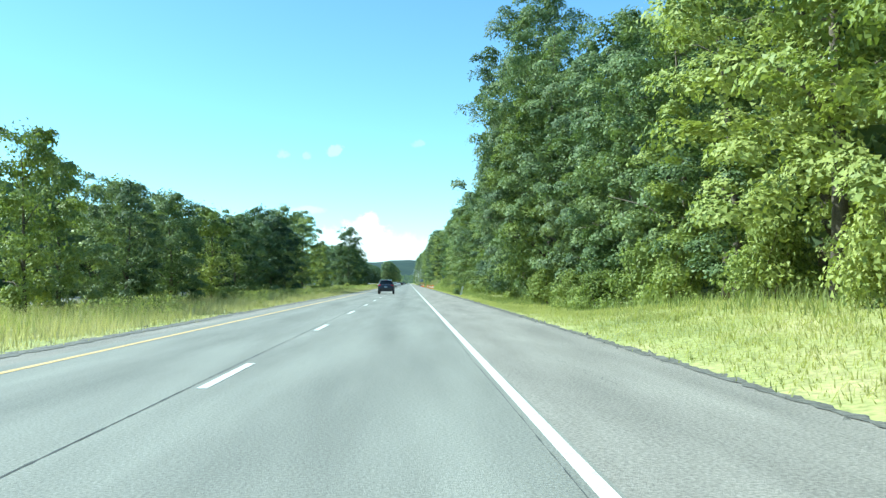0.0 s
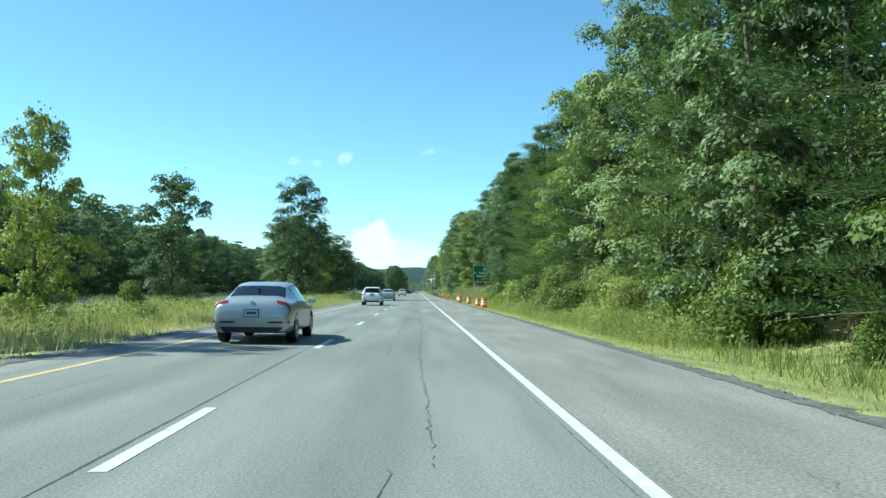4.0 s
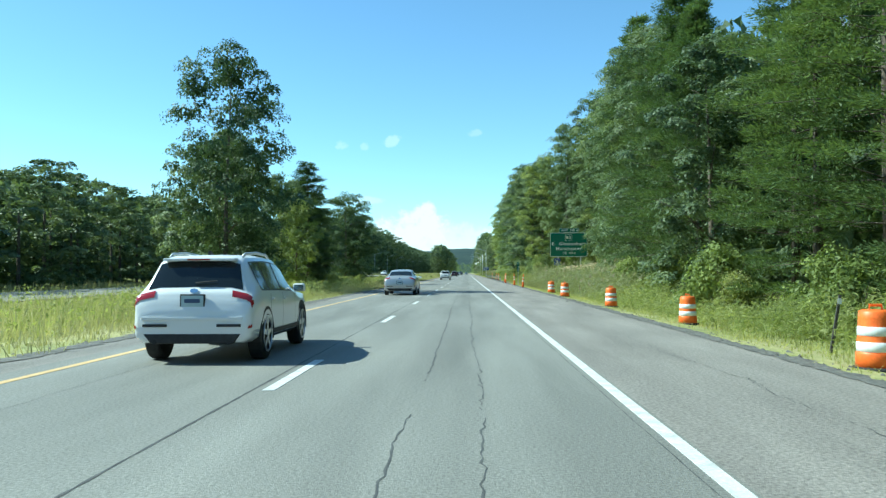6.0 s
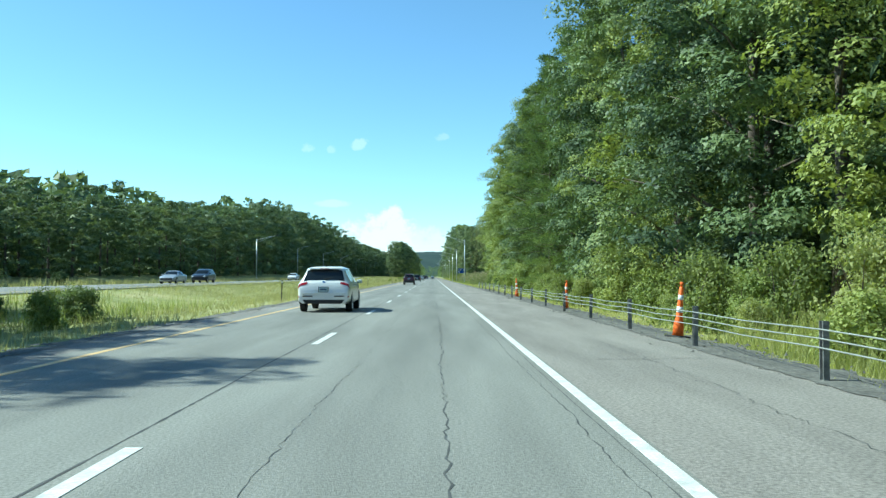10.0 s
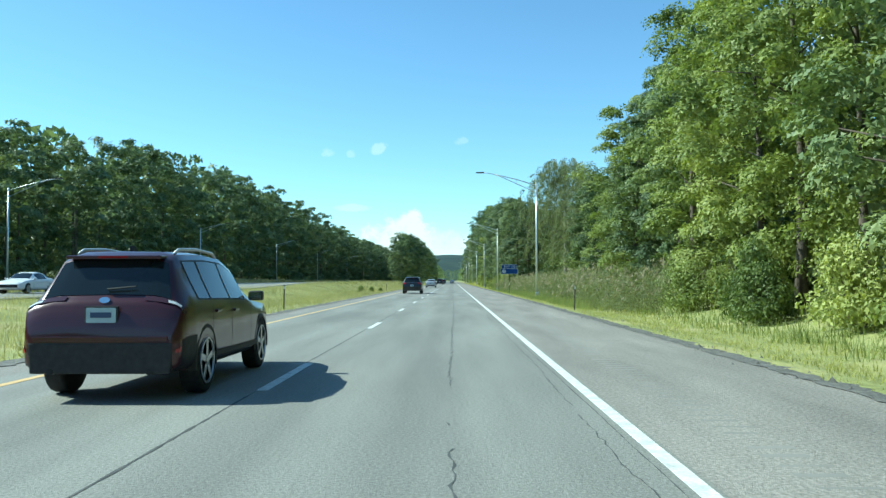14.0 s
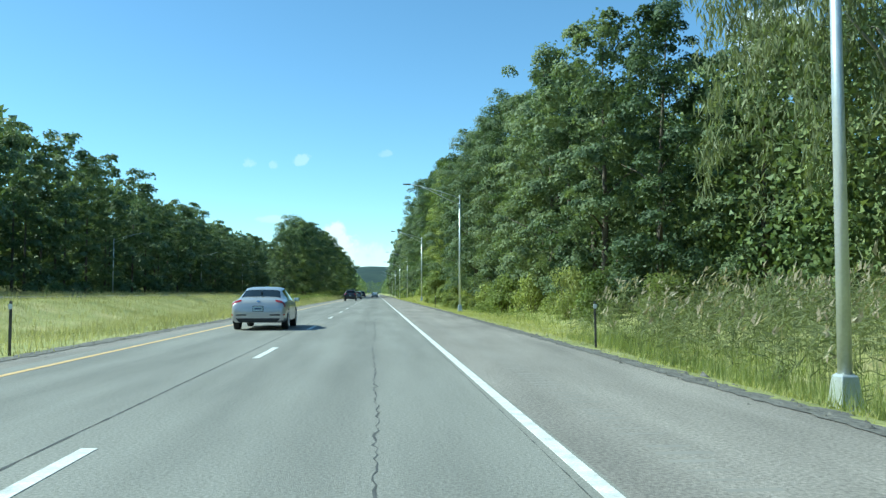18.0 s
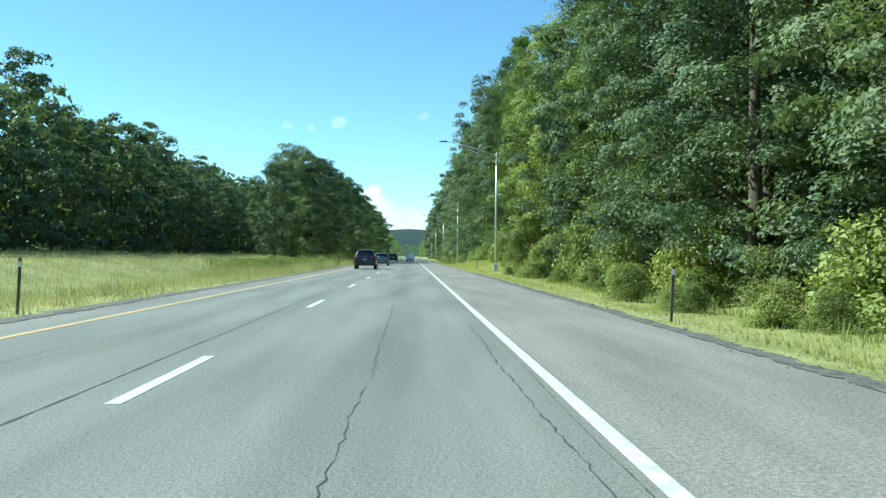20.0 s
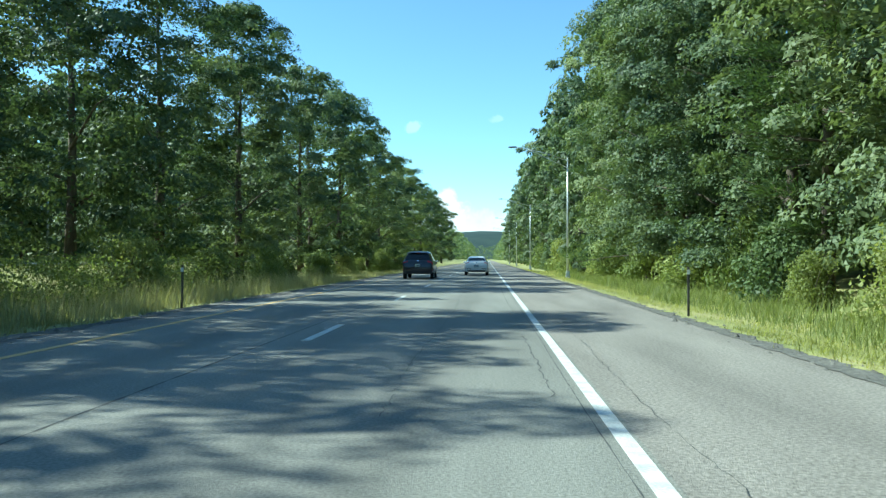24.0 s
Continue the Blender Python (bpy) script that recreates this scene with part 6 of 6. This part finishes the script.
def car(name, shape, at, length, width, height, body_paint, label, lamp="corner", rails=False, cladding=True, dark_rear=False, wheel_r=0.36, oncoming=False, fin=True, plate_z=0.49):
    g = thing(name, label, "car", at=at)
    sh = Shell(shape, length, width, height)
    L, W, H = length, width, height
    ys = sorted(set([float(v) for v in sh.rows[:, 0]] + [float(v) for a, b in zip(sh.rows[:, 0], sh.rows[1:, 0]) for v in span(a, b, 3)]))
    ss = [0, 0.6, 1, 1.5, 2, 2.5, 3, 3.5, 4, 4.5, 5, 5.5, 6, 6.5, 7, 7.5, 8]
    bm = bmesh.new()
    sh.skin(bm, ys, ss, 1)
    sh.skin(bm, ys, ss, -1)
    bmesh.ops.remove_doubles(bm, verts=list(bm.verts), dist=0.0005)
    bmesh.ops.holes_fill(bm, edges=[e for e in bm.edges if e.is_boundary], sides=0)
    bmesh.ops.recalc_face_normals(bm, faces=list(bm.faces))
    part("body", bm, body_paint, g, smooth=True)
    lift = 0.006
    # glass
    sed = shape == "sedan"
    r0, r1 = (0.155 * L, 0.255 * L) if sed else ((0.040 if shape == "suv" else 0.036) * L, (0.094 if shape == "suv" else 0.059) * L)
    bm = bmesh.new()
    for sd in (1, -1):
        sh.skin(bm, span(r0, r1, 5), [6.15, 6.6, 7, 7.5, 8], sd, lift)
    part("rear_window", bm, GLASS, g, "dark tinted glass", True)
    f0, f1 = (0.565 * L, 0.69 * L) if sed else (0.61 * L, 0.708 * L)
    bm = bmesh.new()
    for sd in (1, -1):
        sh.skin(bm, span(f0, f1, 4), [6.15, 6.6, 7, 7.5, 8], sd, lift)
    part("windscreen", bm, GLASS, g, smooth=True)
    spans = ((0.29, 0.42), (0.435, 0.56)) if sed else ((0.145, 0.235), (0.25, 0.42), (0.435, 0.60))
    for sd in (1, -1):
        part("window_surround", sh.skin(bmesh.new(), span(spans[0][0] * L - 0.03, spans[-1][1] * L + 0.02, 10), [4.12, 4.6, 5, 5.4, 5.82], sd, 0.003), PLASTIC, g, "black window surround", True)
        for a, b in spans:
            bm = sh.skin(bmesh.new(), span(a * L, b * L, 4), [4.18, 4.6, 5, 5.4, 5.75], sd, lift)
            part("side_window", bm, GLASS, g, smooth=True)
        for a in (0.25, 0.435, 0.655):
            bm = sh.skin(bmesh.new(), span(a * L - 0.006, a * L + 0.006, 1), [2.2, 2.6, 3, 3.5, 4], sd, 0.003)
            part("door_seam", bm, PLASTIC, g)
        for a in (0.29, 0.47):
            p = sh.point(a * L, 3.75, sd)
            bm = bmesh.new()
            box(bm, p.x - 0.012, p.x + 0.022 * sd + 0.012, p.y - 0.09, p.y + 0.09, p.z - 0.016, p.z + 0.016)
            part("door_handle", bevel(bm, 0.008), body_paint, g)
        # mirror
        p = sh.point(0.645 * L, 4.1, sd)
        bm = bmesh.new()
        box(bm, -0.10, 0.10, -0.05, 0.08, -0.06, 0.075)
        m = part("mirror", bevel(bm, 0.04, 3), PLASTIC if dark_rear else body_paint, g, smooth=True)
        m.location = (p.x + 0.095 * sd, p.y, p.z + 0.06)
        bm = bmesh.new()
        box(bm, -0.08, 0.08, -0.054, -0.0505, -0.045, 0.055)
        part("mirror_glass", bm, CHROME, m)
        # wheels and arches
        for a in (0.195, 0.80):
            y = a * L
            p = sh.point(y, 2.3, sd)
            bm = lathe(bmesh.new(), [(wheel_r * 1.17, -0.10), (wheel_r * 1.17, 0.004), (wheel_r * 1.12, 0.012), (wheel_r * 1.02, 0.012), (wheel_r * 1.02, 0.0), (0.05, 0.0)], 28, pose(p.x, y, wheel_r, 0, 90 * sd, 0))
            bmesh.ops.bisect_plane(bm, geom=list(bm.verts) + list(bm.edges) + list(bm.faces), plane_co=(0, 0, sh.rows[5, 1] * 0.98), plane_no=(0, 0, -1), clear_outer=True)
            part("wheel_arch", bm, PLASTIC, g)
            wheel(g, p.x - 0.098 * sd, y, wheel_r, sd)
        if cladding:
            part("sill", sh.skin(bmesh.new(), span(0.27 * L, 0.73 * L, 4), [1.2, 1.6, 2.05, 2.3], sd, 0.008), PLASTIC, g)
        if rails:
            pts = [sh.point(t * L, 6.35, sd) + Vector((0, 0, e)) for t, e in ((0.15, 0.01), (0.18, 0.055), (0.32, 0.06), (0.46, 0.055), (0.50, 0.005))]
            part("roof_rail", tube(bmesh.new(), pts, [0.016, 0.02, 0.02, 0.02, 0.016], 8), ALUMINIUM, g, "silver roof rail", True)
        # rear lamps
        if lamp == "corner":
            ya, yb, sa, sb = 0.016 * L, 0.029 * L, 3.75, 6.95
        elif lamp == "slim":
            ya, yb, sa, sb = 0.026 * L, 0.0375 * L, 3.9, 7.2
        else:
            ya, yb, sa, sb = 0.026 * L, 0.060 * L, 4.3, 6.05
        lampo = part("rear_lamp", sh.skin(bmesh.new(), span(ya, yb, 4), span(sa, sb, 6), sd, 0.012), SMOKED_LENS if lamp == "slim" else RED_LENS, g, "smoked rear lamp lens" if lamp == "slim" else "red rear lamp lens", True)
        if lamp != "corner":
            part("lamp_insert", sh.skin(bmesh.new(), span(ya * 1.08, yb * 0.92, 2), span(sa + 0.6, sb - 0.9, 3), sd, 0.016), CLEAR_LENS, lampo)
        part("headlamp", sh.skin(bmesh.new(), span(0.945 * L, 0.985 * L, 4), span(3.9, 6.3, 5), sd, 0.008), CLEAR_LENS, g, "clear headlamp", True)
        part("reflector", sh.skin(bmesh.new(), span(0.004 * L, 0.014 * L, 2), [2.75, 3.05], sd, 0.012), RED_LENS, g)
        bm = bmesh.new()
        tube(bm, [(sd * W * 0.3, -0.015, 0.20 * H), (sd * W * 0.3, 0.12, 0.20 * H)], [0.035, 0.035], 10)
        part("exhaust_pipe", bm, RUBBER, g)
    # bumper and lower trim
    bm = bmesh.new()
    if lamp == "slim":
        for sd in (1, -1):
            part("corner_cladding", sh.skin(bmesh.new(), span(0.0, 0.11 * L, 5), [1.3, 1.6, 2, 2.5, 3.1], sd, 0.007), PLASTIC, g, "black corner cladding", True)
    wide, high, narrow = (0.44, 0.385, 0.97) if lamp == "slim" else (0.43, 0.275, 0.93) if dark_rear else (0.40, 0.275, 0.84)
    for v in box(bm, -W * wide, W * wide, -0.008, 0.25, 0.185 * H, high * H):
        v.co.x *= narrow if v.co.z < 0.25 * H else 1.0
    part("rear_bumper", bevel(bm, 0.02), PLASTIC, g, "black lower bumper")
    bm = bmesh.new()
    box(bm, -W * 0.41, W * 0.41, -0.02, 0.05, 0.395 * H, 0.425 * H)
    part("bumper_ledge", bevel(bm, 0.008), PLASTIC if dark_rear and lamp != "slim" else body_paint, g)
    bm = bmesh.new()
    box(bm, -W * 0.36, W * 0.36, L - 0.06, L + 0.01, 0.28 * H, 0.42 * H)
    part("grille", bevel(bm, 0.02), PLASTIC, g, "black front grille")
    if lamp == "tall":
        bm = bmesh.new()
        for sd in (1, -1):
            sh.skin(bm, span(0.0205 * L, 0.0345 * L, 3), [6.1, 6.6, 7, 7.5, 8], sd, 0.004)
        trim = part("tailgate_trim", bm, GLASS, g, "glossy black tailgate surround", True)
        bm = bmesh.new()
        for sd in (1, -1):
            sh.skin(bm, span(0.0228 * L, 0.0325 * L, 2), [7.05, 7.5, 8], sd, 0.010)
        part("tailgate_panel", bm, body_paint, trim, smooth=True)
    elif lamp == "corner":
        for sd in (1, -1):
            bm = bmesh.new()
            box(bm, sd * W * 0.30 - 0.17, sd * W * 0.30 + 0.17, -0.016, 0.04, 0.335 * H, 0.36 * H)
            part("bumper_slot", bevel(bm, 0.006), PLASTIC, g)
    # number plate without its number
    pz = plate_z * H
    yy = float(np.interp(pz, sh.rows[:5, 3], sh.rows[:5, 0])) - 0.012
    po = part("number_plate", plate(0.31, 0.155, 0.008, 0.012, 0, pz, yy - 0.012), PLATE, g, "pale number plate")
    bm = bmesh.new()
    box(bm, -0.11, 0.11, yy - 0.0195, yy - 0.0165, pz - 0.025, pz + 0.03)
    part("bar", bm, PLATE_INK, po)
    bm = bmesh.new()
    box(bm, -0.175, 0.175, yy - 0.008, yy + 0.03, pz - 0.095, pz + 0.095)
    part("plate_recess", bevel(bm, 0.006), PLASTIC, g)
    # badge, wiper, fin, high brake lamp
    bz = 0.655 * H
    by = float(np.interp(bz, sh.rows[:6, 3], sh.rows[:6, 0]))
    bm = bmesh.new()
    bmesh.ops.create_cone(bm, cap_ends=True, segments=16, radius1=0.034, radius2=0.034, depth=0.02, matrix=Matrix.LocRotScale((0, by - 0.008, bz), Euler((math.pi / 2 - 0.4, 0, 0)), (1.7, 1, 1)))
    part("badge", bm, CHROME, g, "plain chrome badge")
    if not sed:
        p = sh.point(r0 + 0.10 * (r1 - r0), 8, 1)
        bm = bmesh.new()
        tube(bm, [p + Vector((0.0, -0.03, 0.02)), p + Vector((0.30, -0.02, 0.05))], [0.014, 0.009], 6)
        part("rear_wiper", bm, PLASTIC, g)
        bm = bmesh.new()
        p = sh.point(r1, 8, 1)
        box(bm, -W * 0.30, W * 0.30, p.y - 0.11, p.y + 0.10, p.z + 0.0, p.z + 0.04)
        sp = part("spoiler", bevel(bm, 0.015), body_paint, g, smooth=False)
        bm = bmesh.new()
        box(bm, -0.16, 0.16, p.y - 0.118, p.y - 0.1105, p.z + 0.008, p.z + 0.03)
        part("brake_lamp", bm, RED_LENS, sp)
    if fin:
        p = sh.point(0.2 * L, 8, 1)
        bm = bmesh.new()
        box(bm, -0.02, 0.02, -0.07, 0.07, 0, 0.06)
        for v in bm.verts:
            if v.co.z > 0.03 and v.co.y > 0:
                v.co.y = -0.02
        bmesh.ops.transform(bm, matrix=Matrix.Translation(p), verts=bm.verts)
        part("antenna", bm, PLASTIC, g)
    return g


WHITE_CAR = paint("white_car_paint", (0.78, 0.79, 0.80), 0.0, 0.3)
SILVER_CAR = paint("silver_car_paint", (0.46, 0.47, 0.48), 0.5, 0.35)
DARK_CAR = paint("dark_blue_car_paint", (0.020, 0.024, 0.034), 0.2, 0.3)
MAROON_CAR = paint("maroon_car_paint", (0.05, 0.007, 0.012), 0.2, 0.28)
GREY_CAR = paint("grey_blue_car_paint", (0.16, 0.18, 0.195), 0.5, 0.32)
BLACK_CAR = paint("black_car_paint", (0.012, 0.012, 0.013), 0.1, 0.3)

car("white_suv", "suv", pose(-5.36, 183.25, 0.004), 4.3, 1.72, 1.55, WHITE_CAR, "white compact estate car with red rear lamps in the passing lane", rails=True, plate_z=0.565)
car("maroon_suv", "suv", pose(-5.14, 411.35, 0.004), 4.45, 1.71, 1.61, MAROON_CAR, "dark maroon off-road car with tinted windows in the passing lane", "slim", rails=True, dark_rear=True, plate_z=0.56)
car("grey_hatchback", "boxy", pose(-4.98, 675.3, 0.004), 4.05, 1.67, 1.54, GREY_CAR, "grey-blue boxy hatchback with upright red rear lamps", "tall", dark_rear=True, wheel_r=0.345, plate_z=0.33)
car("dark_suv", "suv", pose(-3.85, 95.0, 0.004), 4.60, 1.88, 1.66, DARK_CAR, "dark blue estate car changing lanes across the dashes", dark_rear=True)
car("black_suv", "suv", pose(-5.4, 647.5, 0.004), 4.70, 1.90, 1.72, BLACK_CAR, "black estate car ahead in the passing lane", dark_rear=True)
car("dark_suv", "suv", pose(-5.2, 743.0, 0.004), 4.70, 1.90, 1.72, DARK_CAR, "dark estate car far ahead in the passing lane", dark_rear=True)
car("white_sedan", "sedan", pose(-1.75, 755.0, 0.004), 4.75, 1.84, 1.45, WHITE_CAR, "white saloon car driving in the slow lane", cladding=False, wheel_r=0.33)
for y, nm, shape, col, lab in ((133.0, "silver_sedan", "sedan", SILVER_CAR, "silver saloon car ahead in the passing lane"), (218.0, "silver_sedan", "sedan", SILVER_CAR, "silver saloon car ahead in the passing lane"),
                               (316.0, "white_hatchback", "suv", WHITE_CAR, "white hatchback far ahead in the passing lane"), (480.0, "grey_suv", "suv", BLACK_CAR, "dark grey estate car ahead in the passing lane"),
                               (546.0, "silver_sedan", "sedan", SILVER_CAR, "silver saloon car far ahead in the passing lane")):
    car(nm, shape, pose(-5.3, y, 0.004), 4.6, 1.82, 1.45 if shape == "sedan" else 1.6, col, lab, cladding=False, wheel_r=0.33)
for nm, shape, x, y, L, W, H, col, lab in (
    ("silver_hatchback", "suv", -30.4, 262.0, 4.3, 1.8, 1.55, SILVER_CAR, "silver hatchback on the opposite carriageway"),
    ("white_van", "suv", -30.2, 322.0, 4.6, 1.88, 1.75, WHITE_CAR, "white estate car on the opposite carriageway"),
    ("silver_sedan", "sedan", -30.3, 377.0, 4.7, 1.82, 1.45, SILVER_CAR, "silver saloon car on the opposite carriageway"),
    ("dark_pickup", "suv", -30.0, 388.0, 4.8, 1.9, 1.75, DARK_CAR, "dark estate car on the opposite carriageway"),
    ("white_sedan", "sedan", -30.3, 456.0, 4.7, 1.82, 1.45, WHITE_CAR, "white saloon car on the opposite carriageway"),
    ("silver_sedan", "sedan", -30.3, 492.0, 4.8, 1.84, 1.46, SILVER_CAR, "silver saloon car passing on the opposite carriageway"),
):
    car(nm, shape, pose(x, y + L, opposite_z(y) + 0.024, 0, 0, 180), L, W, H, col, lab, cladding=False, wheel_r=0.33)
